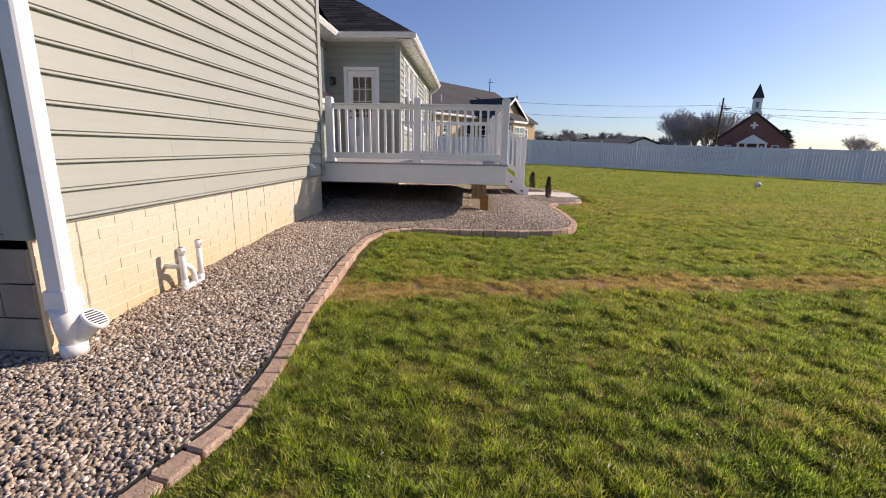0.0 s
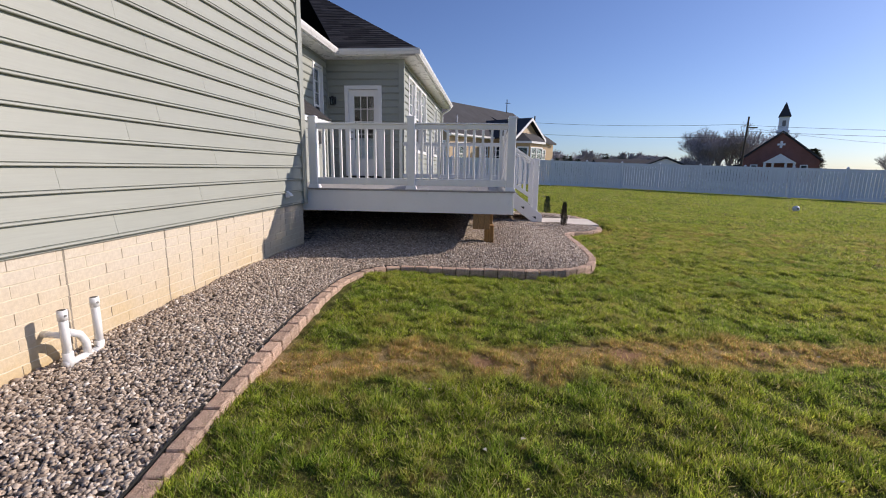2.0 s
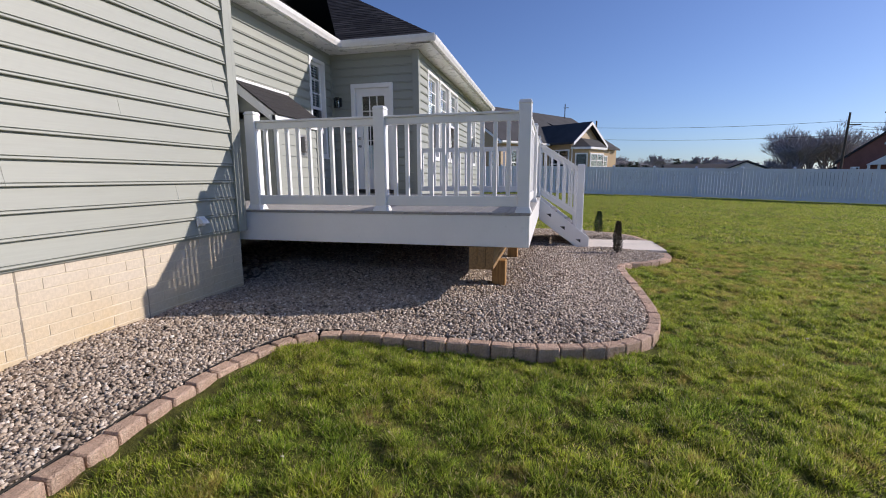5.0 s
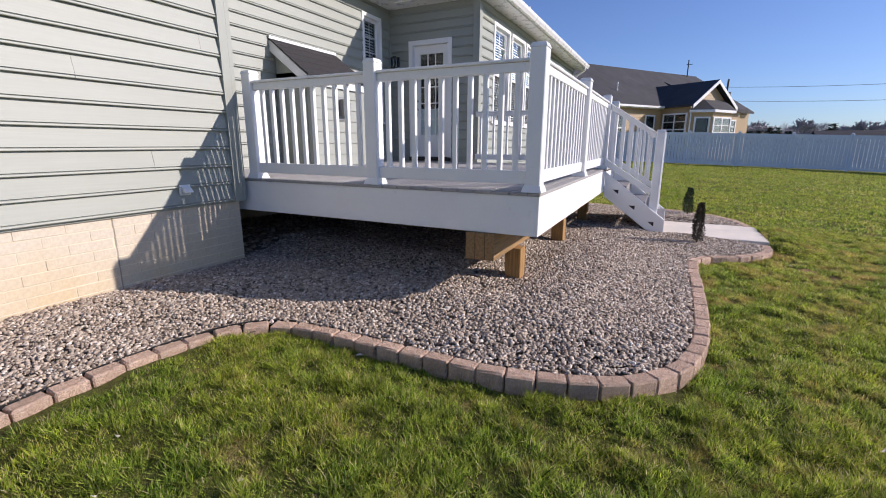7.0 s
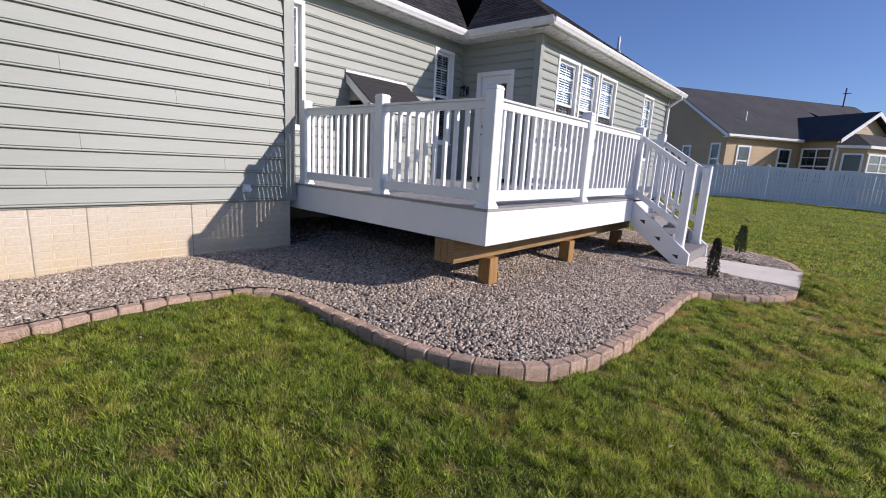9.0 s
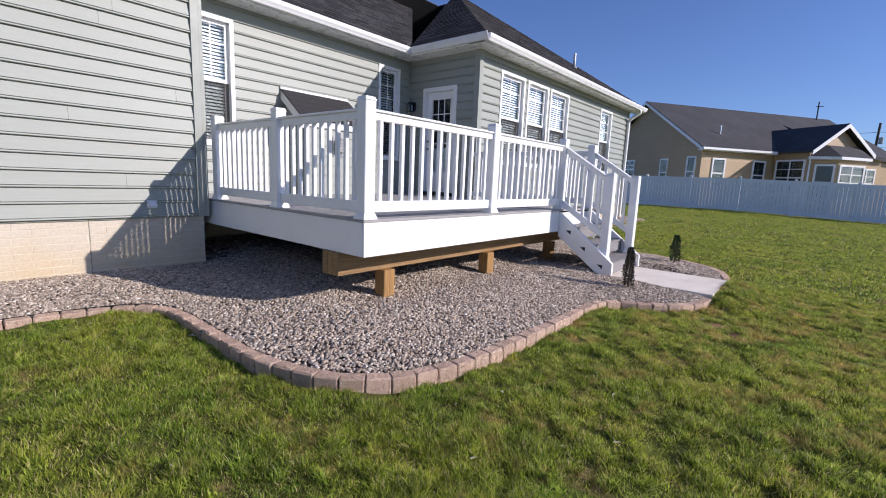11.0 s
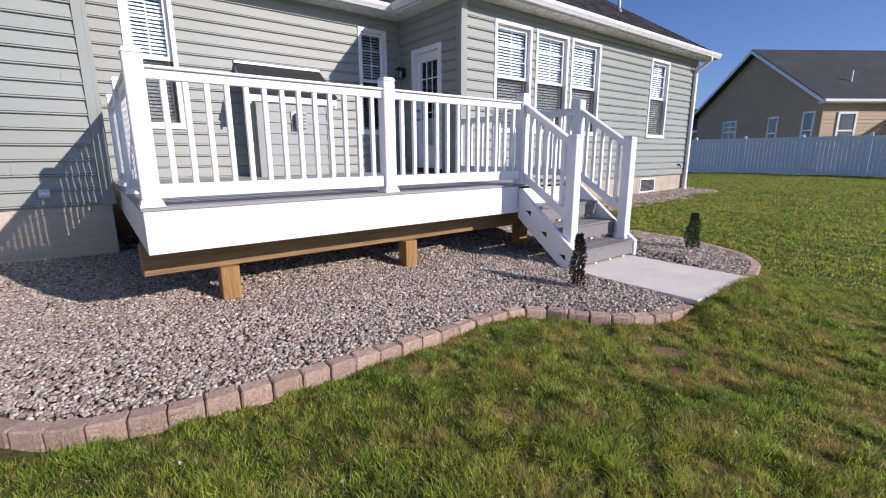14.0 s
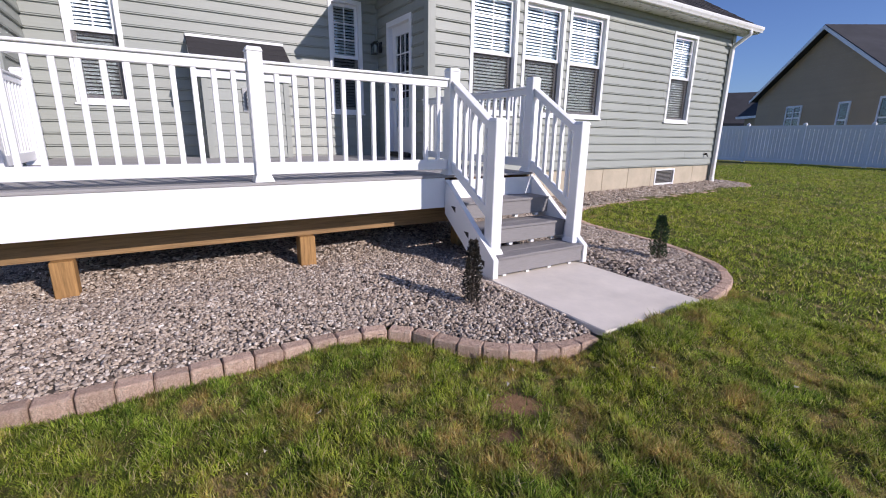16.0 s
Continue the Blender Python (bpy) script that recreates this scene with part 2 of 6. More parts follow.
# near-black colour stands in for the lack of light indoors
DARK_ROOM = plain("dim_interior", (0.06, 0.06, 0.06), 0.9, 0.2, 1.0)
BLACK = plain("black_metal", (0.015, 0.015, 0.016), 0.4, 0.2, 20.0)
GREY_METAL = plain("grey_metal", (0.35, 0.35, 0.34), 0.4, 0.1, 20.0, metal=0.6)
GREY_PLASTIC = plain("grey_plastic", (0.22, 0.21, 0.2), 0.5, 0.1, 20.0)
LAWN = lawn_mat()
BLADE = grass_blade_mat()
# bed sheet darkened to stand for the shade in gaps between stones
GRAVEL_BASE = plain("gravel_bed", (0.14, 0.11, 0.085), 0.9, 0.4, 20.0, 60.0, 1.0)
STONE = stone_mat()
EDGING = edging_mat()
SHRUB = plain("shrub_leaf", (0.045, 0.085, 0.03), 0.6, 0.4, 40.0)
SHRUB_BROWN = plain("shrub_leaf_bronze", (0.06, 0.05, 0.035), 0.6, 0.4, 40.0)
BARK = plain("bark", (0.11, 0.085, 0.07), 0.95, 0.3, 20.0, 60.0, 0.8)
# greyed and lightened so the colour carries the haze over far trees
TWIG = plain("bare_twig", (0.44, 0.41, 0.415), 0.95, 0.25, 0.2)
CEDAR = plain("evergreen", (0.07, 0.095, 0.055), 0.9, 0.4, 0.4, 3.0)
RED_BRICK = plain("red_brick_far", (0.27, 0.115, 0.09), 0.9, 0.15, 0.4, 3.0)
TAN_SIDING = siding_mat("tan_siding", (0.46, 0.325, 0.18))
GREY_ROOF = plain("grey_roof_far", (0.05, 0.05, 0.055), 0.9, 0.2, 0.5, 6.0)
POLE_WOOD = plain("pole_wood", (0.09, 0.07, 0.055), 0.9, 0.2, 3.0)
LITTER = plain("pale_litter", (0.6, 0.54, 0.42), 0.8, 0.25, 30.0)
RUBBER = plain("white_ball", (0.8, 0.8, 0.8), 0.4, 0.05)
DOOR_MAT = plain("dark_threshold", (0.05, 0.045, 0.04), 0.7, 0.2, 10.0)

# ---- building helpers ----


class Geo:
    """Vertices and faces of one mesh, in world metres, gathered from boxes and prisms. place maps (s, n, z) of a wall to the world."""

    def __init__(self, place=None):
        self.v, self.f, self.place = [], [], place or (lambda a, b, c: (a, b, c))

    def hexa(self, pts):
        k = len(self.v)
        self.v += [self.place(*p) for p in pts]
        self.f += [tuple(k + i for i in q) for q in ((3, 2, 1, 0), (4, 5, 6, 7), (0, 1, 5, 4), (1, 2, 6, 5), (2, 3, 7, 6), (3, 0, 4, 7))]
        return self

    def box(self, a0, a1, b0, b1, c0, c1):
        return self.hexa([(a0, b0, c0), (a1, b0, c0), (a1, b1, c0), (a0, b1, c0), (a0, b0, c1), (a1, b0, c1), (a1, b1, c1), (a0, b1, c1)])

    def prism(self, ring, shift):
        """A closed outline carried along shift, with both ends capped."""
        k, n = len(self.v), len(ring)
        self.v += [self.place(*p) for p in ring] + [self.place(*(Vector(p) + Vector(shift))) for p in ring]
        self.f += [tuple(k + i for i in reversed(range(n))), tuple(k + n + i for i in range(n))]
        self.f += [(k + i, k + (i + 1) % n, k + n + (i + 1) % n, k + n + i) for i in range(n)]
        return self

    def tube(self, path, radii, sides=10):
        """A round bar along points, with one radius or one a point."""
        pts = [Vector(p) for p in path]
        radii = [radii] * len(pts) if isinstance(radii, (int, float)) else radii
        k = len(self.v)
        for i, p in enumerate(pts):
            d = (pts[min(i + 1, len(pts) - 1)] - pts[max(i - 1, 0)]).normalized()
            e1 = d.orthogonal().normalized()
            e1 = (Vector((0.31, 0.95, 0.05)) - d * d.dot(Vector((0.31, 0.95, 0.05)))).normalized() if abs(d.y) < 0.9 else e1
            e2 = d.cross(e1)
            for j in range(sides):
                a = 2 * math.pi * j / sides
                self.v.append(self.place(*(p + radii[i] * (math.cos(a) * e1 + math.sin(a) * e2))))
        for i in range(len(pts) - 1):
            for j in range(sides):
                a, b = k + i * sides + j, k + i * sides + (j + 1) % sides
                self.f.append((a, b, b + sides, a + sides))
        self.f += [tuple(k + j for j in reversed(range(sides))), tuple(k + (len(pts) - 1) * sides + j for j in range(sides))]
        return self

    def mesh(self, name, material, origin=(0, 0, 0), bevel=0.0, smooth=False):
        me = bpy.data.meshes.new(name)
        o = Vector(origin)
        me.from_pydata([tuple(Vector(p) - o) for p in self.v], [], self.f)
        bm = bmesh.new()
        bm.from_mesh(me)
        bmesh.ops.recalc_face_normals(bm, faces=bm.faces)
        if bevel:
            bmesh.ops.bevel(bm, geom=bm.edges[:], offset=bevel, segments=1, affect="EDGES", clamp_overlap=True)
        bm.to_mesh(me)
        bm.free()
        me.materials.append(material)
        if smooth:
            me.shade_smooth()
        return me


def thing(name, place, label, category, group=""):
    """An Empty at a thing's base, to hold its parts."""
    ob = new(name)
    ob.location = place
    ob.empty_display_size = 0.1
    return tagged(ob, label, category, group)


def base_of(ob):
    return (base_of(ob.parent) if ob.parent else Vector()) + ob.location


def part(name, geo, material, parent, label="", bevel=0.0, smooth=False):
    """One mesh under a thing or under a part."""
    ob = new(name, geo.mesh(name, material, base_of(parent), bevel, smooth))
    ob.parent = parent
    return tagged(ob, label)


def setting(name, geo, material, label, category="", bevel=0.0, smooth=False):
    """A piece of the setting."""
    return tagged(new(name, geo.mesh(name, material, (0, 0, 0), bevel, smooth)), label, category or name.split("_")[0], kind="structure")


def raw_mesh(name, verts, faces, material, smooth=False):
    """A mesh from number arrays, all faces of one size."""
    me = bpy.data.meshes.new(name)
    verts, faces = np.asarray(verts, np.float32), np.asarray(faces, np.int32)
    me.vertices.add(len(verts))
    me.vertices.foreach_set("co", verts.ravel())
    me.loops.add(faces.size)
    me.loops.foreach_set("vertex_index", faces.ravel())
    me.polygons.add(len(faces))
    me.polygons.foreach_set("loop_start", np.arange(0, faces.size, faces.shape[1], dtype=np.int32))
    me.update(calc_edges=True)
    me.materials.append(material)
    if smooth:
        me.shade_smooth()
    return me


def x_face(x):
    """A wall that looks along +x: s is y."""
    return lambda s, n, z: (x + n, s, z)


def y_face(y, sign):
    """A wall that looks along +y or -y: s is x."""
    return lambda s, n, z: (s, y + sign * n, z)


def cut(s0, s1, z0, z1, holes):
    """What is left of a rectangle once openings are cut from it."""
    rects = [(s0, s1, z0, z1)]
    for a0, a1, c0, c1 in holes:
        left = []
        for r0, r1, q0, q1 in rects:
            if a1 <= r0 or a0 >= r1 or c1 <= q0 or c0 >= q1:
                left.append((r0, r1, q0, q1))
                continue
            if a0 > r0:
                left.append((r0, a0, q0, q1))
            if a1 < r1:
                left.append((a1, r1, q0, q1))
            m0, m1 = max(a0, r0), min(a1, r1)
            if c0 > q0:
                left.append((m0, m1, q0, c0))
            if c1 < q1:
                left.append((m0, m1, c1, q1))
        rects = left
    return [r for r in rects if r[1] - r[0] > 0.012 and r[3] - r[2] > 0.012]


COURSE, NEAR_COURSE = 0.1635, 0.1616


def board_profile(a, c0, c1, lift0, lift1, hem):
    """Section of a lap board: a rounded lower lip, a groove above it, a face that slopes back under the next board."""
    if not hem:
        return [(a, 0.0, c0), (a, lift0, c0), (a, lift1 + 0.001, c1), (a, 0.0, c1)]
    at = lift0 - (lift0 - lift1) * hem / (c1 - c0)
    return [(a, 0.0, c0), (a, lift0 - 0.003, c0), (a, lift0, c0 + 0.004), (a, at + 0.001, c0 + hem - 0.006), (a, at - 0.012, c0 + hem - 0.005), (a, at - 0.012, c0 + hem), (a, at, c0 + hem + 0.003), (a, lift1 + 0.001, c1), (a, 0.0, c1)]



def sided_wall(name, place, s0, s1, z0, z1, holes, label, joints=0.0, material=None, course=COURSE, thick=0.16):
    """A framed wall with lap siding: a core with its openings, and one object for each board."""
    core = Geo(place)
    for a0, a1, c0, c1 in cut(s0, s1, z0 - 0.02, z1, holes):
        core.box(a0, a1, -thick, 0, c0, c1)
    wall = setting(name, core, SAGE_TRIM if material is None else material, label, "wall")
    rng = random.Random(name)
    z = z0
    while z < z1 - 0.02:
        top = min(z + course, z1)
        splits = [s0]
        if joints:
            at = s0 + rng.uniform(0.3, 1.0) * joints
            while at < s1 - 0.25:
                splits.append(at)
                at += joints * rng.uniform(0.7, 1.0)
        splits.append(s1)
        for k in range(len(splits) - 1):
            for a0, a1, c0, c1 in cut(splits[k], splits[k + 1] - 0.002, z, top, holes):
                lift0, lift1 = (0.031 - 0.028 * (c - z) / course for c in (c0, c1))
                hem = 0.021 if c0 == z and c1 - c0 > 0.06 else 0.0
                lip = 0.001 * rng.random()
                g = Geo(place)
                g.prism(board_profile(a0, c0, c1, lift0 + lip, lift1, hem), (a1 - a0, 0, 0))
                part("siding_board", g, SIDING if material is None else material, wall)
        z = top
    return wall

# ---- plan, in metres ----
NEAR_X, NEAR_Y0, NEAR_Y1 = -2.25, 1.99, 6.87          # side wall of the near block
BACK_X = -3.66                                         # recessed wall behind the deck
DOOR_Y = 11.79                                         # wall with the door
EXT_X, EXT_Y1 = -1.78, 20.29                           # long wall of the far wing
SIDE_Z, WING_Z, EAVE_Z = 0.803, 0.77, 3.97             # bottom of the siding on the near block and the wing, edge of the roof
DECK_X, DECK_Y0, DECK_Y1, DECK_Z = 0.70, 6.96, 11.72, 0.985
PATIO = (1.49, 2.73, 10.54, 11.70, 0.155)


def lawn_z(x, y):
    yy = np.clip(y, 0, 36)
    swell = 0.11 * np.clip((yy - 12) / 4, 0, 1) * np.clip((30 - yy) / 9, 0, 1) * np.clip((1.8 - x) / 2.4, 0, 1)
    bank = 0.14 * np.exp(-(((x - 2.95) / 0.45) ** 2) - ((y - 11.1) / 0.8) ** 4)
    berm = 0.04 * np.exp(-(((x + 0.9) / 0.7) ** 2) - ((y - 4.8) / 1.4) ** 4)
    return berm + 0.01 + 0.004 * yy + 0.00013 * yy * yy - 0.0008 * np.clip(x, 0, 40) * yy + swell + bank


def value_noise(x, y, size, seed):
    """Smooth random field, 0 to 1, with cells of the given size."""
    g = np.random.RandomState(seed).rand(128, 128)
    u, v = np.asarray(x) / size, np.asarray(y) / size
    i, j = np.floor(u).astype(int), np.floor(v).astype(int)
    a, b = u - i, v - j
    a, b = a * a * (3 - 2 * a), b * b * (3 - 2 * b)
    q = lambda m, k: g[(i + m) % 128, (j + k) % 128]  # noqa: E731
    return (q(0, 0) * (1 - a) + q(1, 0) * a) * (1 - b) + (q(0, 1) * (1 - a) + q(1, 1) * a) * b


def tufts(x, y):
    """Two fields, 0 to 1, of hand-sized clumps and of broader mounds, with uneven outlines."""
    x, y = np.asarray(x, float), np.asarray(y, float)
    wx = x + 0.045 * value_noise(x, y, 0.08, 31) + 0.08 * value_noise(x, y, 0.5, 36)
    wy = y + 0.045 * value_noise(x, y, 0.08, 32) + 0.08 * value_noise(x, y, 0.5, 37)
    return value_noise(wx, wy, 0.056, 33), value_noise(wx, wy, 0.135, 34)


def hummocks(x, y):
    """Uneven lawn surface, in metres about its mean: tufty mounds with hollows between them."""
    clump, mound = tufts(x, y)
    return 0.010 * (clump - 0.5) + 0.030 * (mound - 0.5) + 0.05 * (value_noise(x, y, 1.3, 35) - 0.5)


def smooth_line(points, step):
    """Points at even steps on a smooth curve through the given ones."""
    p = [Vector((*q, 0)) for q in points]
    p = [2 * p[0] - p[1]] + p + [2 * p[-1] - p[-2]]
    fine = []
    for i in range(1, len(p) - 2):
        for k in range(20):
            t = k / 20
            fine.append(0.5 * (2 * p[i] + (p[i + 1] - p[i - 1]) * t + (2 * p[i - 1] - 5 * p[i] + 4 * p[i + 1] - p[i + 2]) * t * t
                               + (3 * p[i] - p[i - 1] - 3 * p[i + 1] + p[i + 2]) * t ** 3))
    fine.append(p[-2])
    out, need = [fine[0]], step
    for a, b in zip(fine, fine[1:]):
        d = (b - a).length
        while d >= need > 0:
            a = a + (b - a) * (need / d)
            out.append(a)
            d, need = (b - a).length, step
        need -= d
    return [(q.x, q.y) for q in out]


EDGE_A = [(-1.35, -2.0), (-1.22, -0.4), (-1.08, 0.6), (-0.96, 1.15), (-0.875, 1.55), (-0.90, 2.1), (-0.98, 2.7), (-1.04, 3.4), (-1.08, 4.1), (-1.11, 4.8), (-1.07, 5.35), (-0.95, 5.72), (-0.74, 5.88), (-0.3, 5.92),
          (0.15, 5.92), (0.65, 5.92), (0.98, 5.97), (1.27, 6.06), (1.5, 6.2), (1.72, 6.48), (1.83, 6.87), (1.87, 7.3), (1.885, 8.1), (1.875, 8.8),
          (1.89, 9.2), (1.97, 9.42), (2.2, 9.56), (2.42, 9.72), (2.6, 9.92), (2.71, 10.18), (2.73, 10.52)]
EDGE_B = [(2.72, 11.73), (2.70, 12.0), (2.55, 12.55), (2.24, 12.95), (1.85, 13.17), (1.36, 13.36), (0.8, 13.42), (0.1, 13.5), (-0.5, 13.9), (-0.82, 14.7),
          (-0.86, 16.0), (-0.86, 19.5), (-0.95, 20.6), (-1.35, 21.25), (-2.0, 21.6)]
LINE_A, LINE_B = smooth_line(EDGE_A, 0.05), smooth_line(EDGE_B, 0.05)
BED = np.array(LINE_A + [(PATIO[1], PATIO[3])] + LINE_B + [(-8, 21.6), (-8, -2.0)])
RIM = np.array(LINE_A + LINE_B)


def inside(x, y, poly):
    """Which of many points lie in a polygon."""
    x, y = np.asarray(x), np.asarray(y)
    hit = np.zeros(x.shape, bool)
    for (x0, y0), (x1, y1) in zip(poly, np.roll(poly, -1, 0)):
        if y0 != y1:
            hit ^= ((y0 > y) != (y1 > y)) & (x < (x1 - x0) * (y - y0) / (y1 - y0) + x0)
    return hit


def bed_z(x, y):
    """Top of the gravel: level with the edging blocks at the rim, heaped towards the house."""
    x, y = np.asarray(x, float), np.asarray(y, float)
    d = np.full(x.shape, 9.0)
    for rx, ry in RIM[::3]:
        d = np.minimum(d, np.hypot(x - rx, y - ry))
    base = np.interp(y, [-2, 2.0, 3.6, 5.0, 9.5, 10.5, 13.0, 16.0, 21.0], [0.02, 0.03, 0.095, 0.125, 0.11, 0.11, 0.13, 0.2, 0.27])
    heap = np.interp(y, [-2, 2.0, 3.6, 5.0, 13.0, 16.0], [0.02, 0.02, 0.06, 0.1, 0.09, 0.1])
    back = np.clip((0.34 - x) / 0.75, 0, 1) * np.clip((y - 7.0) / 0.6, 0, 1) * np.clip((11.6 - y) / 0.5, 0, 1)
    under = 0.11 * back * back * (3 - 2 * back)
    slab_off = np.hypot(np.maximum(0, np.maximum(PATIO[0] - 0.12 - x, x - PATIO[1])), np.maximum(0, np.maximum(PATIO[2] - y, y - PATIO[3])))
    return under + np.minimum(base + heap * np.clip((d - 0.08) / 0.8, 0, 1), PATIO[4] - 0.015 + 0.35 * slab_off)


# ---- ground ----
def ground():
    xs = np.concatenate([[-2500, -900, -300, -100, -50, -25, -14], np.arange(-8, -1.01, 0.25), np.arange(-1, 12, 0.07), np.arange(12, 30.01, 0.25), [34, 38, 42, 50, 65, 90, 150, 300, 700, 2500]])
    ys = np.concatenate([[-2500, -800, -200, -60, -20, -10, -5, -3], np.arange(-2, 0.6, 0.25), np.arange(0.6, 20, 0.07), np.arange(20, 36.01, 0.2), [38, 42, 50, 65, 90, 150, 300, 700, 2500]])
    gx, gy = np.meshgrid(xs, ys)
    gz = lawn_z(gx, gy) + hummocks(gx, gy) * (np.abs(gx) < 40) * (np.abs(gy) < 40)
    idx = np.arange(gx.size).reshape(gx.shape)
    faces = np.stack([idx[:-1, :-1], idx[:-1, 1:], idx[1:, 1:], idx[1:, :-1]], -1).reshape(-1, 4)
    me = raw_mesh("ground", np.stack([gx, gy, gz], -1).reshape(-1, 3), faces, LAWN, True)
    tagged(new("ground", me), "mown green lawn with yellow dry patches", "lawn", kind="structure")


ground()


def gravel_sheet():
    step = 0.08
    xs, ys = np.arange(-8.0, 2.9, step), np.arange(-2.0, 21.7, step)
    gx, gy = np.meshgrid(xs, ys)
    gz = bed_z(gx, gy) - 0.015
    keep = inside(gx[:-1, :-1] + step / 2, gy[:-1, :-1] + step / 2, BED)
    mx, my = gx[:-1, :-1] + step / 2, gy[:-1, :-1] + step / 2
    rim_off = np.full(mx.shape, 9.0)
    for rx, ry in RIM[::3]:
        rim_off = np.minimum(rim_off, np.hypot(mx - rx, my - ry))
    keep &= (rim_off > 0.075) & ~(gx[:-1, :-1] < -4.2)
    keep &= ~((gx[:-1, :-1] > PATIO[0] - 0.1) & (gy[:-1, :-1] > PATIO[2]) & (gy[:-1, :-1] < PATIO[3] - 0.1))
    idx = np.arange(gx.size).reshape(gx.shape)
    faces = np.stack([idx[:-1, :-1], idx[:-1, 1:], idx[1:, 1:], idx[1:, :-1]], -1)[keep]
    me = raw_mesh("gravel_bed", np.stack([gx, gy, gz], -1).reshape(-1, 3), faces, GRAVEL_BASE, True)
    tagged(new("gravel_bed", me), "base under the loose gravel, coloured dark as the shade between stones", "gravel bed", kind="structure")


gravel_sheet()

# ---- house walls ----
WALL_TOP = 3.86
WINDOWS_EXT = [(12.52, 13.49), (13.60, 14.59), (14.68, 15.71), (17.86, 18.78)]
WIN_Z = (1.75, 3.62)
WIN_BACK = [(7.30, 7.94), (10.88, 11.48)]
DOOR = (-3.21, -2.29, 1.07, 3.24)
NEAR, BACK, EXT = x_face(NEAR_X), x_face(BACK_X), x_face(EXT_X)
END, RETURN, ENTRY = y_face(NEAR_Y0, -1), y_face(NEAR_Y1, 1), y_face(DOOR_Y, -1)

sided_wall("wall_near", NEAR, NEAR_Y0, NEAR_Y1, SIDE_Z, WALL_TOP, [], "sage green lap-sided wall above a tan brick foundation", 3.1, course=NEAR_COURSE)
sided_wall("wall_end", END, -8.0, NEAR_X, SIDE_Z - 0.06, WALL_TOP, [], "shaded sage green lap-sided end wall", course=NEAR_COURSE)
sided_wall("wall_return", RETURN, BACK_X, NEAR_X - 0.02, 1.0, WALL_TOP, [], "sage green lap siding beside the deck")
sided_wall("wall_back", BACK, NEAR_Y1, DOOR_Y, 1.0, WALL_TOP, [(*w, *WIN_Z) for w in WIN_BACK], "sage green lap-sided wall behind the deck")
sided_wall("wall_entry", ENTRY, BACK_X, EXT_X, 0.93, WALL_TOP, [DOOR], "shaded sage green lap-sided wall with the deck door")
sided_wall("wall_wing", EXT, DOOR_Y, EXT_Y1, WING_Z, WALL_TOP, [(*w, *WIN_Z) for w in WINDOWS_EXT], "sunlit sage green lap-sided wall with four windows", 3.2)

shell = Geo()
shell.box(-11.0, EXT_X, EXT_Y1 - 0.17, EXT_Y1, 0.1, WALL_TOP)
shell.box(-11.0, -10.84, NEAR_Y0, EXT_Y1, 0.0, WALL_TOP)
setting("wall_rear", shell, SAGE_TRIM, "plain sage green rear walls", "wall")
# added floor, partition and ceiling, coloured near-black as unlit rooms
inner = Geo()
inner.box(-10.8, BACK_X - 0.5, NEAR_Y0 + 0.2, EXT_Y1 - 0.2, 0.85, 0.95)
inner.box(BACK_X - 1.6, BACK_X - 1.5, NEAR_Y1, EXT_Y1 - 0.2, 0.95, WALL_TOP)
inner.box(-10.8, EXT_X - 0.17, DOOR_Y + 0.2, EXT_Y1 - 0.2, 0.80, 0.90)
setting("floor_inside", inner, DARK_ROOM, "added floor and partition, coloured near-black for dim rooms", "floor")
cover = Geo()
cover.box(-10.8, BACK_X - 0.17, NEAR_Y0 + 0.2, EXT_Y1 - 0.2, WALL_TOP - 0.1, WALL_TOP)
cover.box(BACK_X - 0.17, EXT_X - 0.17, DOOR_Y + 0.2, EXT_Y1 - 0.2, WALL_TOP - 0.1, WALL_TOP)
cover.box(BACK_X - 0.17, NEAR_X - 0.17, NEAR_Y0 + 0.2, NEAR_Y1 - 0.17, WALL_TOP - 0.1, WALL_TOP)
setting("ceiling", cover, DARK_ROOM, "added near-black ceiling over the dim rooms")


def corner_trim(name, x, y, dx, dy, z0, label="sage green vinyl corner post"):
    """An L-shaped post on an outer corner whose faces look along dx and dy."""
    w, t = 0.085, 0.042
    g = Geo()
    g.box(*sorted((x - dx * w, x + dx * t)), *sorted((y, y + dy * t)), z0 - 0.01, WALL_TOP)
    g.box(*sorted((x, x + dx * t)), *sorted((y - dy * w, y - dy * 0.001)), z0 - 0.01, WALL_TOP)
    setting(name, g, SAGE_TRIM, label, "trim")


corner_trim("trim_1", NEAR_X, NEAR_Y1, 1, 1, SIDE_Z)
corner_trim("trim_2", NEAR_X, NEAR_Y0, 1, -1, SIDE_Z - 0.06)
corner_trim("trim_3", EXT_X, DOOR_Y, 1, -1, WING_Z)
corner_trim("trim_4", EXT_X, EXT_Y1, 1, 1, WING_Z)
setting("trim_5", Geo().box(BACK_X, BACK_X + 0.035, DOOR_Y - 0.035, DOOR_Y, 0.98, WALL_TOP), SAGE_TRIM, "sage green inside corner post", "trim")

# ---- foundations ----
found = setting("foundation_near", Geo().box(NEAR_X - 0.2, NEAR_X - 0.022, NEAR_Y0 + 0.02, NEAR_Y1, -0.4, SIDE_Z - 0.01), FOUND_BACK, "tan brick-patterned cast concrete foundation", "foundation")
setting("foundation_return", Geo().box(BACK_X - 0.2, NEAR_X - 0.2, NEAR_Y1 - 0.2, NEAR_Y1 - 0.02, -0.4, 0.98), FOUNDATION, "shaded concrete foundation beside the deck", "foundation")
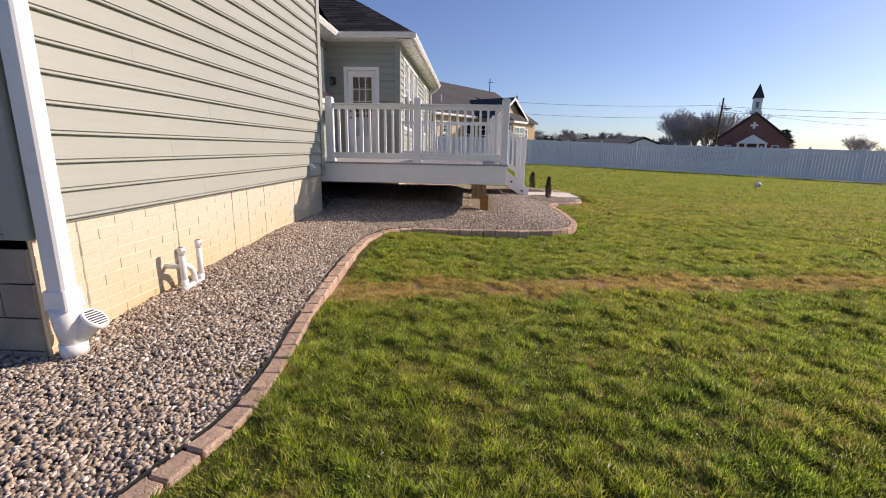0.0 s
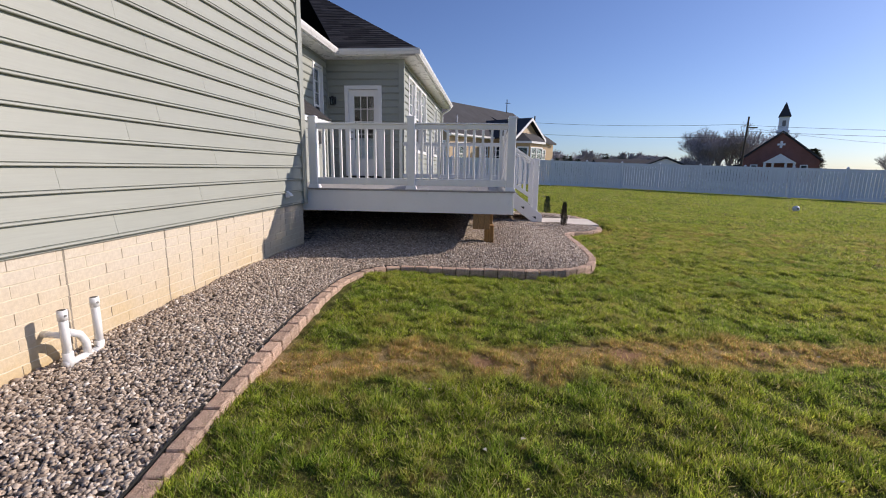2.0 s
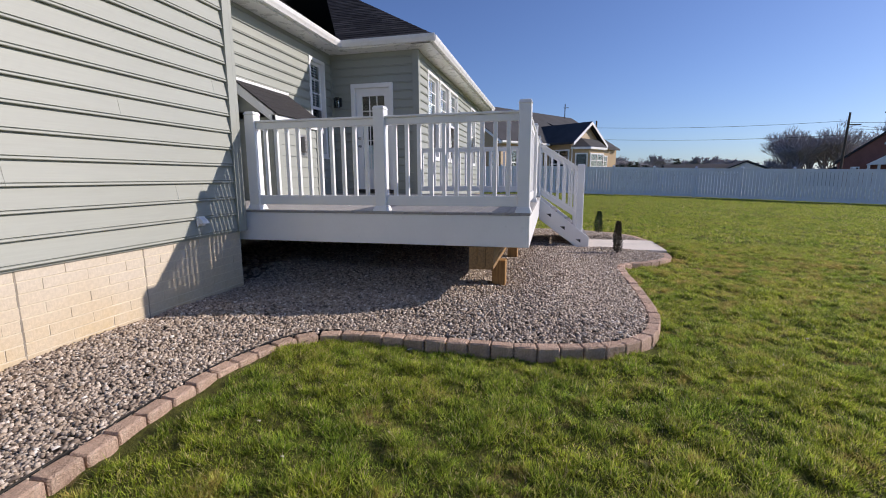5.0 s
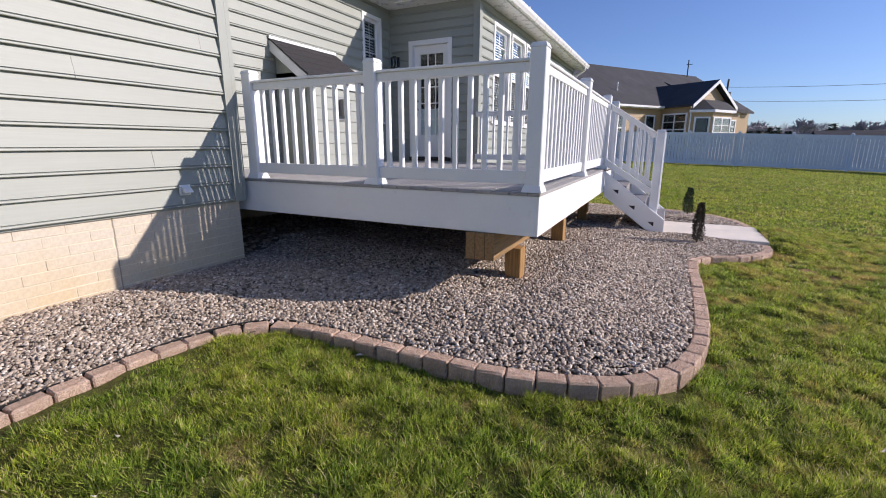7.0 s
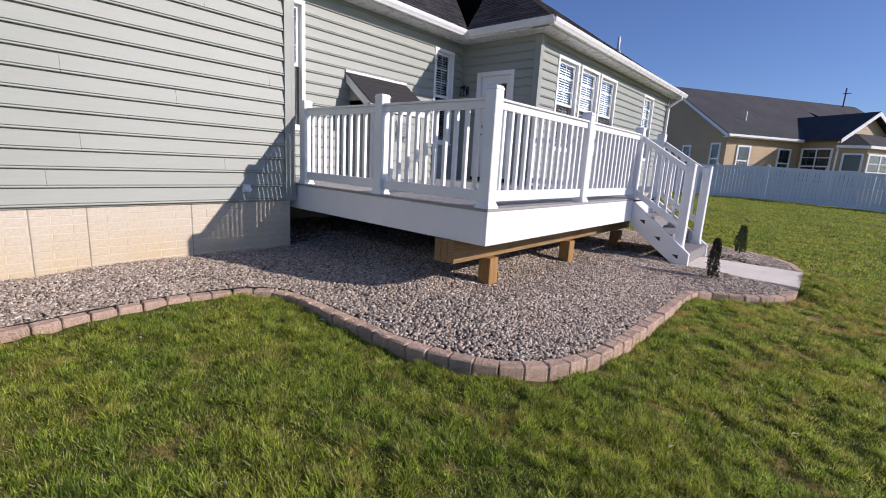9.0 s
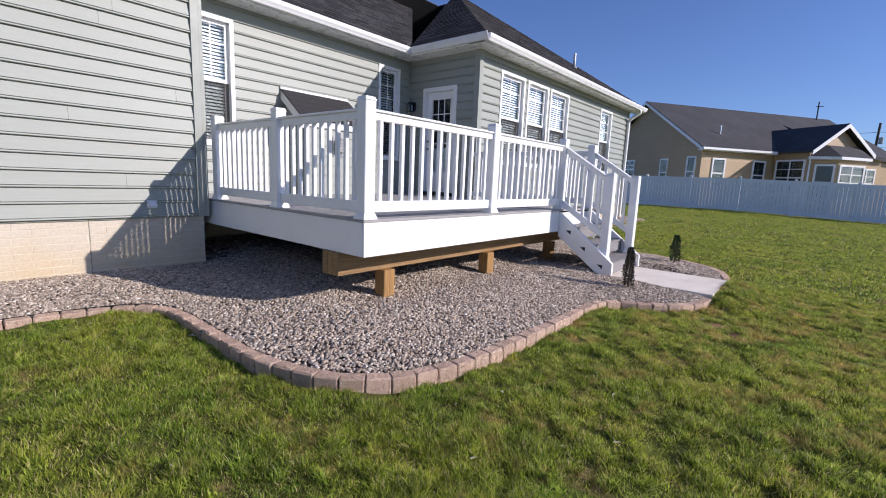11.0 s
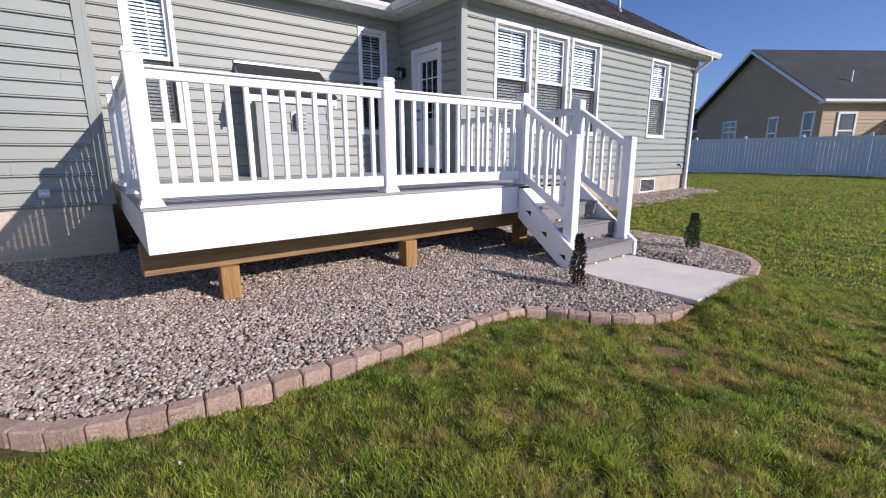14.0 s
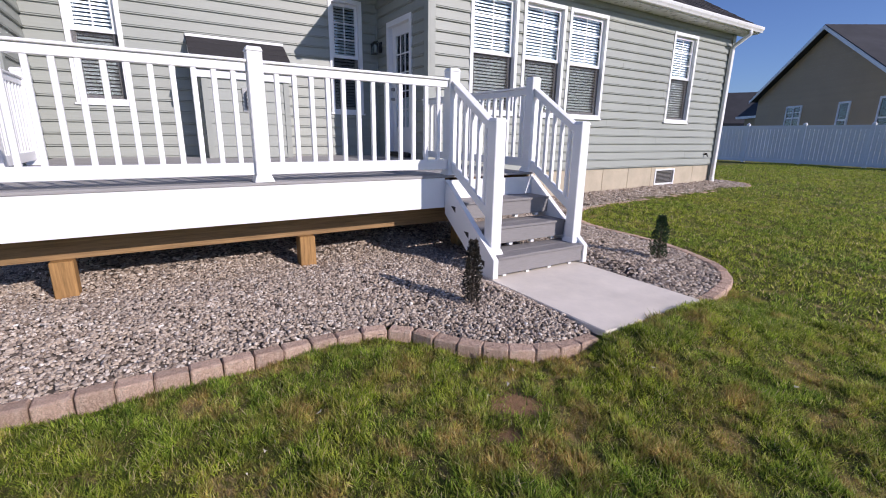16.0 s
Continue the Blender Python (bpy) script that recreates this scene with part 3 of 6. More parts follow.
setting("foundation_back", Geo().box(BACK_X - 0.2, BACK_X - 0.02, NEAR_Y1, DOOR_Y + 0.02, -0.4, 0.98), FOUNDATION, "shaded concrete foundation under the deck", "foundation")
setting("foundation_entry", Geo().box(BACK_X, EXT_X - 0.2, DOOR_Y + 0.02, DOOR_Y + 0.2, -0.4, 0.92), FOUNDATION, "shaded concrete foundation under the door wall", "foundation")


def window_vent():
    v = thing("foundation_vent", (EXT_X, 18.23, 0.33), "dark louvred foundation vent in a white frame", "vent")
    g = Geo(EXT)
    for a0, a1, c0, c1 in ((17.85, 18.62, 0.335, 0.375), (17.85, 18.62, 0.665, 0.705), (17.85, 17.89, 0.375, 0.665), (18.58, 18.62, 0.375, 0.665)):
        g.box(a0, a1, -0.06, -0.005, c0, c1)
    part("frame", g, WHITE, v)
    for k in range(9):
        part("slat", Geo(EXT).prism([(17.89, -0.05, 0.385 + k * 0.031), (17.89, -0.02, 0.375 + k * 0.031), (17.89, -0.02, 0.380 + k * 0.031), (17.89, -0.05, 0.390 + k * 0.031)], (0.69, 0, 0)), GREY_PLASTIC, v)
    part("backing", Geo(EXT).box(17.89, 18.58, -0.1, -0.06, 0.375, 0.665), BLACK, v)


g = Geo(EXT)
for r in cut(DOOR_Y + 0.03, EXT_Y1, -0.4, WING_Z - 0.01, [(17.85, 18.62, 0.335, 0.705)]):
    g.box(r[0], r[1], -0.2, -0.03, r[2], r[3])
found_ext = setting("foundation_wing", g, FOUNDATION, "sunlit tan cast concrete foundation of the wing", "foundation")
for k in range(10):
    for a0, a1, c0, c1 in cut(DOOR_Y + 0.05 + k * 0.84, min(EXT_Y1 - 0.005, DOOR_Y + 0.05 + (k + 1) * 0.84 - 0.012), 0.0, WING_Z - 0.012, [(17.85, 18.62, 0.335, 0.705)]):
        part("panel", Geo(EXT).box(a0, a1, -0.03, -0.018, c0, c1), FOUNDATION, found_ext)
window_vent()

# brick relief: each brick its own piece, with open joints where the forms met
BRICK_H, BRICK_L = 0.078, 0.29
form_joints = [2.32, 3.24, 4.12, 4.43, 4.83, 5.72]
brick_meshes = {}


def brick_mesh(length, height):
    key = (round(length, 2), round(height, 2))
    if key not in brick_meshes:
        g = Geo().box(0, 0.0028, 0, key[0] - 0.004, 0, key[1] - 0.009)
        brick_meshes[key] = g.mesh("brick", TAN_BRICK, bevel=0.0012)
    return brick_meshes[key]


bounds = [NEAR_Y0 + 0.03] + form_joints + [NEAR_Y1]
for k in range(10):
    z = SIDE_Z - 0.012 - (k + 1) * BRICK_H
    for a, b in zip(bounds, bounds[1:]):
        y = a + 0.005
        first = BRICK_L * (0.5 if k % 2 else 1.0)
        while y < b - 0.02:
            length = min(first, b - 0.003 - y)
            first = BRICK_L
            br = new("brick", brick_mesh(length, BRICK_H))
            br.location = (NEAR_X - 0.022 + 0.0015 * math.sin(y * 37 + k * 11), y, z)
            br.parent = found
            y += length

# dark strips give the shallow form joints the shade of deeper grooves
for y in form_joints:
    part("form_joint", Geo(NEAR).box(y - 0.005, y + 0.004, -0.0219, -0.0205, 0.0, SIDE_Z - 0.013), BLOCK, found, "vertical joint between the cast panels, its shade put in as a dark strip")

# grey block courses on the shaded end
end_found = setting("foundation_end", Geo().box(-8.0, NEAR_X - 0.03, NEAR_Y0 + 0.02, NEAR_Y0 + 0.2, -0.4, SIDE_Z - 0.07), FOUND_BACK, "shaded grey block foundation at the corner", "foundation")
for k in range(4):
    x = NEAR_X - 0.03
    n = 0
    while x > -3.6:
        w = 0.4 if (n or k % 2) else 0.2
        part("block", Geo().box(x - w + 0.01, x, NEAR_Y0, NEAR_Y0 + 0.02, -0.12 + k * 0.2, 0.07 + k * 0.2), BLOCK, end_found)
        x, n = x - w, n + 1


# ---- windows ----
def window(name, place, s0, s1, z0, z1, label, sun_blind=True, cols=2):
    """A double-hung vinyl window: casing, two sashes, panes, bars in the upper sash, a slatted blind."""
    w = tagged(new(name), label, "window", kind="structure")
    w.location = place((s0 + s1) / 2, 0, z0)
    c = 0.062
    zm = (z0 + z1) / 2 + 0.02
    g = Geo(place)
    for r in cut(s0, s1, z0, z1, [(s0 + c, s1 - c, z0 + c, z1 - c)]):
        g.box(r[0], r[1], -0.10, 0.034, r[2], r[3])
    part("window_frame", g, WHITE, w, bevel=0.003)
    part("window_sill", Geo(place).box(s0 - 0.02, s1 + 0.02, 0.0, 0.05, z0 - 0.03, z0 - 0.001), WHITE, w, bevel=0.004)
    f = 0.052
    for which, (lo, hi, n0) in (("upper_sash", (zm - f / 2, z1 - c, -0.035)), ("lower_sash", (z0 + c, zm + f / 2, -0.065))):
        g = Geo(place)
        for r in cut(s0 + c, s1 - c, lo, hi, [(s0 + c + f, s1 - c - f, lo + f, hi - f)]):
            g.box(r[0], r[1], n0 - 0.028, n0, r[2], r[3])
        sash = part(which, g, WHITE, w, bevel=0.002)
        pane = part("pane", Geo(place).box(s0 + c + f - 0.005, s1 - c - f + 0.005, n0 - 0.018, n0 - 0.013, lo + f - 0.005, hi - f + 0.005), GLASS, sash)
        pane.visible_shadow = False
        if which == "lower_sash":
            part("insect_screen", Geo(place).box(s0 + c, s1 - c, n0 + 0.012, n0 + 0.013, lo, hi - f), SCREEN, sash, "dark insect screen")
        if which == "upper_sash":
            a0, a1, q0, q1 = s0 + c + f, s1 - c - f, lo + f, hi - f
            for k in range(1, cols):
                m = a0 + (a1 - a0) * k / cols
                part("glazing_bar", Geo(place).box(m - 0.009, m + 0.009, n0 - 0.011, n0 - 0.006, q0, q1), WHITE, sash)
            for k in (1, 2):
                m = q0 + (q1 - q0) * k / 3
                part("glazing_bar", Geo(place).box(a0, a1, n0 - 0.0118, n0 - 0.0055, m - 0.009, m + 0.009), WHITE, sash)
    blind = thing("window_blind", place((s0 + s1) / 2, -0.14, z0 + 0.07), "white horizontal slatted blind, half tilted, behind glass", "blind", "window blinds")
    n = 34
    for k in range(n):
        z = z0 + 0.08 + k * (z1 - z0 - 0.16) / n
        g = Geo(place).prism([(s0 + c + 0.01, -0.145, z + 0.034), (s0 + c + 0.01, -0.112, z), (s0 + c + 0.01, -0.112, z + 0.003), (s0 + c + 0.01, -0.145, z + 0.037)], (s1 - s0 - 2 * c - 0.02, 0, 0))
        part("slat", g, BLIND, blind)
    part("headrail", Geo(place).box(s0 + c + 0.005, s1 - c - 0.005, -0.165, -0.11, z1 - 0.085, z1 - 0.045), BLIND, blind)
    for m in (0.2, 0.8):
        a = s0 + (s1 - s0) * m
        part("ladder_cord", Geo(place).box(a - 0.002, a + 0.002, -0.117, -0.115, z0 + 0.08, z1 - 0.085), BLIND, blind)


for k, (a, b) in enumerate(WINDOWS_EXT):
    window(f"window_{k + 1}", EXT, a, b, *WIN_Z, "tall white double-hung window with a grid above" if k < 3 else "single white double-hung window near the wing's end")
for k, (a, b) in enumerate(WIN_BACK):
    window(f"window_{k + 5}", BACK, a, b, *WIN_Z, "narrow white double-hung window behind the deck railing")


# ---- deck door and lantern ----
def deck_door():
    d = tagged(new("door_1"), "closed white entry door with a fifteen-pane window", "door", kind="structure")
    d.location = (DOOR[0] + 0.46, DOOR_Y, DOOR[2])
    s0, s1, z0, z1 = DOOR
    c = 0.085
    g = Geo(ENTRY)
    g.box(s0, s0 + c, -0.12, 0.036, z0, z1)
    g.box(s1 - c, s1, -0.12, 0.036, z0, z1)
    g.box(s0 + c, s1 - c, -0.12, 0.0365, z1 - c, z1)
    part("door_frame", g, WHITE, d, bevel=0.004)
    part("threshold", Geo(ENTRY).box(s0 + 0.02, s1 - 0.02, -0.1, 0.09, z0 - 0.05, z0 + 0.015), DOOR_MAT, d, "dark metal threshold")
    l0, l1, q0, q1 = s0 + c + 0.004, s1 - c - 0.004, z0 + 0.02, z1 - c - 0.004
    p0, p1, r0, r1 = l0 + 0.125, l1 - 0.125, q0 + 0.42, q1 - 0.15
    g = Geo(ENTRY)
    for r in cut(l0, l1, q0, q1, [(p0, p1, r0, r1)]):
        g.box(r[0], r[1], -0.085, -0.04, r[2], r[3])
    leaf = part("leaf", g, WHITE, d, bevel=0.003)
    pane = part("pane", Geo(ENTRY).box(p0 - 0.004, p1 + 0.004, -0.066, -0.06, r0 - 0.004, r1 + 0.004), GLASS, leaf)
    pane.visible_shadow = False
    part("inside_shade", Geo(ENTRY).box(p0 - 0.05, p1 + 0.05, -0.125, -0.12, r0 - 0.1, r0 + 0.5), BLIND, d, "pale curtain behind the glass")
    for k in (1, 2):
        m = p0 + (p1 - p0) * k / 3
        part("glazing_bar", Geo(ENTRY).box(m - 0.01, m + 0.01, -0.058, -0.048, r0, r1), WHITE, leaf)
    for k in range(1, 5):
        m = r0 + (r1 - r0) * k / 5
        part("glazing_bar", Geo(ENTRY).box(p0, p1, -0.0585, -0.0475, m - 0.01, m + 0.01), WHITE, leaf)
    for part_z in (q0 + 0.9, q0 + 1.06):
        part("door_handle", Geo(ENTRY).tube([(l0 + 0.06, -0.04, part_z), (l0 + 0.06, 0.02, part_z)], [0.028, 0.024]), GREY_METAL, leaf, "small satin metal knob", smooth=True)


deck_door()


def lantern():
    l = thing("wall_lantern", (-3.47, DOOR_Y, 2.78), "black metal lantern beside the deck door", "lamp")
    part("backplate", Geo(ENTRY).box(-3.52, -3.42, 0.018, 0.04, 2.80, 2.98), BLACK, l, bevel=0.006)
    part("arm", Geo(ENTRY).tube([(-3.47, 0.03, 2.93), (-3.47, 0.09, 2.99), (-3.47, 0.14, 2.96)], 0.009), BLACK, l)
    g = Geo(ENTRY)
    for a in (-3.515, -3.435):
        for b in (0.10, 0.18):
            g.box(a - 0.005, a + 0.005, b - 0.005, b + 0.005, 2.78, 2.93)
    part("cage", g, BLACK, l)
    part("shade", Geo(ENTRY).box(-3.51, -3.44, 0.105, 0.175, 2.79, 2.925), GLASS, l)
    k = Geo(ENTRY)
    k.hexa([(-3.54, 0.075, 2.93), (-3.41, 0.075, 2.93), (-3.41, 0.205, 2.93), (-3.54, 0.205, 2.93), (-3.49, 0.125, 2.98), (-3.46, 0.125, 2.98), (-3.46, 0.155, 2.98), (-3.49, 0.155, 2.98)])
    part("cap", k, BLACK, l)
    part("base", Geo(ENTRY).box(-3.525, -3.425, 0.09, 0.19, 2.765, 2.78), BLACK, l)


lantern()

# ---- roof: eaves, gutters, shingled slopes ----
PITCH, OVER = 0.68, 0.37


def eave_x(name, x, y0, y1, soffit_from):
    """A white boxed eave along y with its gutter."""
    setting(name + "_soffit", Geo().box(soffit_from, x - 0.02, y0, y1, EAVE_Z - 0.135, EAVE_Z - 0.115), WHITE_PAINT, "white vented soffit under the eave", "soffit")
    setting(name + "_fascia", Geo().box(x - 0.02, x, y0, y1, EAVE_Z - 0.14, EAVE_Z + 0.01), WHITE_PAINT, "white fascia board along the eave", "fascia")
    prof = [(x + 0.001, 0.0), (x + 0.07, 0.0), (x + 0.085, 0.03), (x + 0.105, 0.06), (x + 0.115, 0.10), (x + 0.115, 0.118), (x + 0.105, 0.118), (x + 0.1, 0.07), (x + 0.07, 0.012), (x + 0.008, 0.012), (x + 0.006, 0.115), (x + 0.001, 0.115)]
    gut = thing(name + "_gutter", (x + 0.05, y0, EAVE_Z - 0.12), "white metal roof gutter along the eave", "gutter", "roof gutters")
    part("trough", Geo().prism([(a, y0, EAVE_Z - 0.12 + b) for a, b in prof], (0, y1 - y0, 0)), WHITE_PAINT, gut)


EX, BX = EXT_X + OVER, BACK_X + OVER
EY = DOOR_Y - OVER
FY = EXT_Y1 + OVER
eave_x("eave_wing", EX, EY, FY, EXT_X)
eave_x("eave_back", BX, NEAR_Y1 - 0.3, EY + 0.0, BACK_X)
eave_x("eave_near", NEAR_X + OVER, NEAR_Y0 - 0.35, NEAR_Y1 + 0.35, NEAR_X)
setting("eave_entry_soffit", Geo().box(BX - 0.02, EX - 0.021, EY + 0.02, DOOR_Y, EAVE_Z - 0.136, EAVE_Z - 0.116), WHITE_PAINT, "white soffit above the deck door", "soffit")
setting("eave_corner_soffit", Geo().box(BACK_X, BX - 0.021, EY + 0.001, DOOR_Y, EAVE_Z - 0.1355, EAVE_Z - 0.1155), WHITE_PAINT, "white soffit in the inner corner", "soffit")
setting("eave_entry_fascia", Geo().box(BX, EX - 0.001, EY, EY + 0.02, EAVE_Z - 0.141, EAVE_Z + 0.01), WHITE_PAINT, "white fascia above the deck door", "fascia")
gut = thing("eave_entry_gutter", (BX + 0.8, EY - 0.05, EAVE_Z - 0.12), "white metal gutter above the deck door", "gutter", "roof gutters")
part("trough", Geo().prism([(BX + 0.116, EY - a, EAVE_Z - 0.12 + b) for a, b in [(0.001, 0.0), (0.07, 0.0), (0.085, 0.03), (0.105, 0.06), (0.115, 0.10), (0.115, 0.118), (0.105, 0.118), (0.1, 0.07), (0.07, 0.012), (0.008, 0.012), (0.006, 0.115), (0.001, 0.115)]], (EX - BX, 0, 0)), WHITE_PAINT, gut)


def slope(name, e0, e1, up0, up1, label):
    """A shingled roof slope from the eave edge e0-e1 to the upper edge up0-up1, in lapped rows of tabs."""
    e0, e1, up0, up1 = (Vector(p) for p in (e0, e1, up0, up1))
    rise = ((up0 + up1) / 2 - (e0 + e1) / 2)
    normal = (e1 - e0).cross(up0 - e0).normalized()
    normal = normal if normal.z > 0 else -normal
    rows = max(2, int(rise.length / 0.16))
    g = Geo()
    rng = random.Random(name)
    g.hexa([e0 - normal * 0.04, e1 - normal * 0.04, up1 - normal * 0.04, up0 - normal * 0.04, e0, e1, up1, up0])
    for r in range(rows):
        a0, a1 = e0.lerp(up0, r / rows), e1.lerp(up1, r / rows)
        b0, b1 = e0.lerp(up0, (r + 1) / rows), e1.lerp(up1, (r + 1) / rows)
        n = max(1, int((a1 - a0).length / 0.31))
        shift = 0.5 * (r % 2)
        for k in range(n + 1):
            t0, t1 = max(0, (k - shift) / n), min(1, (k + 1 - shift) / n - 0.002)
            if t1 - t0 < 0.002:
                continue
            lift = 0.008 + 0.004 * rng.random()
            p = [a0.lerp(a1, t0), a0.lerp(a1, t1), b0.lerp(b1, t1), b0.lerp(b1, t0)]
            g.hexa([p[0] + normal * 0.0005, p[1] + normal * 0.0005, p[2] + normal * 0.0005, p[3] + normal * 0.0005,
                    p[0] + normal * lift, p[1] + normal * lift, p[2] + normal * 0.002, p[3] + normal * 0.002])
    return setting(name, g, SHINGLE, label, "roof")


RUN = 4.4
ez = EAVE_Z + 0.015
TOP = ez + PITCH * RUN
slope("roof_wing", (EX + 0.03, EY - 0.03, ez), (EX + 0.03, FY, ez), (EX - RUN, EY + RUN, TOP), (EX - RUN, FY - RUN, TOP), "charcoal shingled roof slope over the wing")
slope("roof_entry", (BX, EY - 0.03, ez), (EX + 0.03, EY - 0.03, ez), (BX - RUN + 1.85, EY + RUN, TOP), (EX - RUN, EY + RUN, TOP), "charcoal shingled hip slope above the deck door")
slope("roof_back", (BX + 0.03, NEAR_Y1 - 2.4, ez), (BX + 0.03, EY + 0.02, ez), (BX - RUN - 1.0, NEAR_Y1 - 2.4, TOP + 0.68), (BX - RUN - 1.0, EY + RUN + 1.0, TOP + 0.68), "charcoal shingled roof slope behind the deck")
slope("roof_near", (NEAR_X + OVER + 0.03, NEAR_Y0 - 0.35, ez), (NEAR_X + OVER + 0.03, NEAR_Y1 + 0.35, ez), (NEAR_X - 3.4, NEAR_Y0 - 0.35, ez + PITCH * 3.8), (NEAR_X - 3.4, NEAR_Y1 + 0.35, ez + PITCH * 3.8), "charcoal shingled roof of the near block")
slope("roof_far", (EX, FY, ez), (-11.3, FY, ez), (EX - RUN, FY - RUN, TOP), (-11.3 + RUN, FY - RUN, TOP), "charcoal shingled hip slope at the wing's end")
slope("roof_rear", (-11.3, FY, ez), (-11.3, NEAR_Y0 - 0.35, ez), (-11.3 + RUN, FY - RUN, TOP), (-11.3 + RUN, NEAR_Y0 - 0.35, TOP), "charcoal shingled rear roof slope")

vent = thing("roof_vent_pipe", (-2.6, 17.6, ez + PITCH * 1.18), "thin white vent pipe on the roof", "vent pipe")
part("pipe", Geo().tube([(-2.6, 17.6, ez + PITCH * 1.18 - 0.02), (-2.6, 17.6, ez + PITCH * 1.18 + 0.42)], 0.04), PVC, vent, smooth=True)
part("flashing", Geo().tube([(-2.6, 17.6, ez + PITCH * 1.18 - 0.02), (-2.6, 17.6, ez + PITCH * 1.18 + 0.08)], [0.1, 0.05]), GREY_METAL, vent)


# ---- downspouts ----
def downspout_far():
    d = thing("downspout", (EXT_X + 0.06, EXT_Y1 - 0.12, 0.3), "white metal downspout at the wing's far corner", "downspout", "downspouts")
    x, y = EXT_X + 0.075, EXT_Y1 - 0.12
    part("elbow", Geo().tube([(EX + 0.05, y, EAVE_Z - 0.11), (EX + 0.05, y, EAVE_Z - 0.2), (x + 0.02, y, EAVE_Z - 0.42), (x, y, EAVE_Z - 0.5)], 0.045, 8), WHITE_PAINT, d, smooth=True)
    part("pipe", Geo().box(x - 0.04, x + 0.04, y - 0.05, y + 0.05, 0.42, EAVE_Z - 0.48), WHITE_PAINT, d, bevel=0.01)
    part("shoe", Geo().tube([(x, y, 0.45), (x, y, 0.36), (x + 0.04, y, 0.27)], [0.06, 0.065, 0.075], 10), PVC, d, smooth=True)


downspout_far()


def downspout_near():
    x, y = NEAR_X + 0.115, 2.02
    d = thing("downspout", (x, y, 0.0), "white downspout with a round grated drain cleanout", "downspout", "downspouts")
    part("pipe", Geo().box(x - 0.055, x + 0.055, y - 0.05, y + 0.05, 0.42, EAVE_Z - 0.5), WHITE_PAINT, d, bevel=0.012)
    part("adapter", Geo().hexa([(x - 0.07, y - 0.065, 0.33), (x + 0.07, y - 0.065, 0.33), (x + 0.07, y + 0.065, 0.33), (x - 0.07, y + 0.065, 0.33),
                                (x - 0.065, y - 0.06, 0.45), (x + 0.065, y - 0.06, 0.45), (x + 0.065, y + 0.06, 0.45), (x - 0.065, y + 0.06, 0.45)]), PVC, d, bevel=0.008)
    part("wye", Geo().tube([(x, y, 0.35), (x, y, 0.24), (x + 0.01, y, 0.12)], [0.078, 0.07, 0.058], 16), PVC, d, smooth=True)
    arm_to = Vector((x + 0.11, y + 0.055, 0.255))
    way = Vector((0.66, 0.15, 0.73)).normalized()
    arm = part("cleanout_arm", Geo().tube([(x, y, 0.13), tuple(arm_to - way * 0.03), tuple(arm_to)], [0.055, 0.06, 0.075], 16), PVC, d, smooth=True)
    part("grate", Geo().tube([tuple(arm_to), tuple(arm_to + way * 0.012)], [0.078, 0.074], 20), PVC, arm)
    across = way.cross(Vector((0, 1, 0))).normalized()
    along = across.cross(way).normalized()
    # black bars on the solid grate stand for the shade in its slots
    for k in range(-3, 4):
        h = math.sqrt(max(0, 0.06 ** 2 - (k * 0.016) ** 2))
        c = arm_to + way * 0.0135 + across * (k * 0.016)
        pts = [c + along * (s * h) + across * (q * 0.0035) + way * w for w in (-0.002, 0.0012) for s, q in ((-1, -1), (1, -1), (1, 1), (-1, 1))]
        part("slot", Geo().hexa([tuple(p) for p in pts]), BLACK, arm, "black bar standing for a shaded slot")
    part("collar", Geo().tube([(x + 0.01, y, 0.13), (x + 0.01, y, 0.06)], [0.068, 0.068], 16), PVC, d, smooth=True)
    part("stub", Geo().tube([(x + 0.01, y, 0.07), (x + 0.01, y, -0.05)], 0.058, 16), PVC, d, smooth=True)


downspout_near()


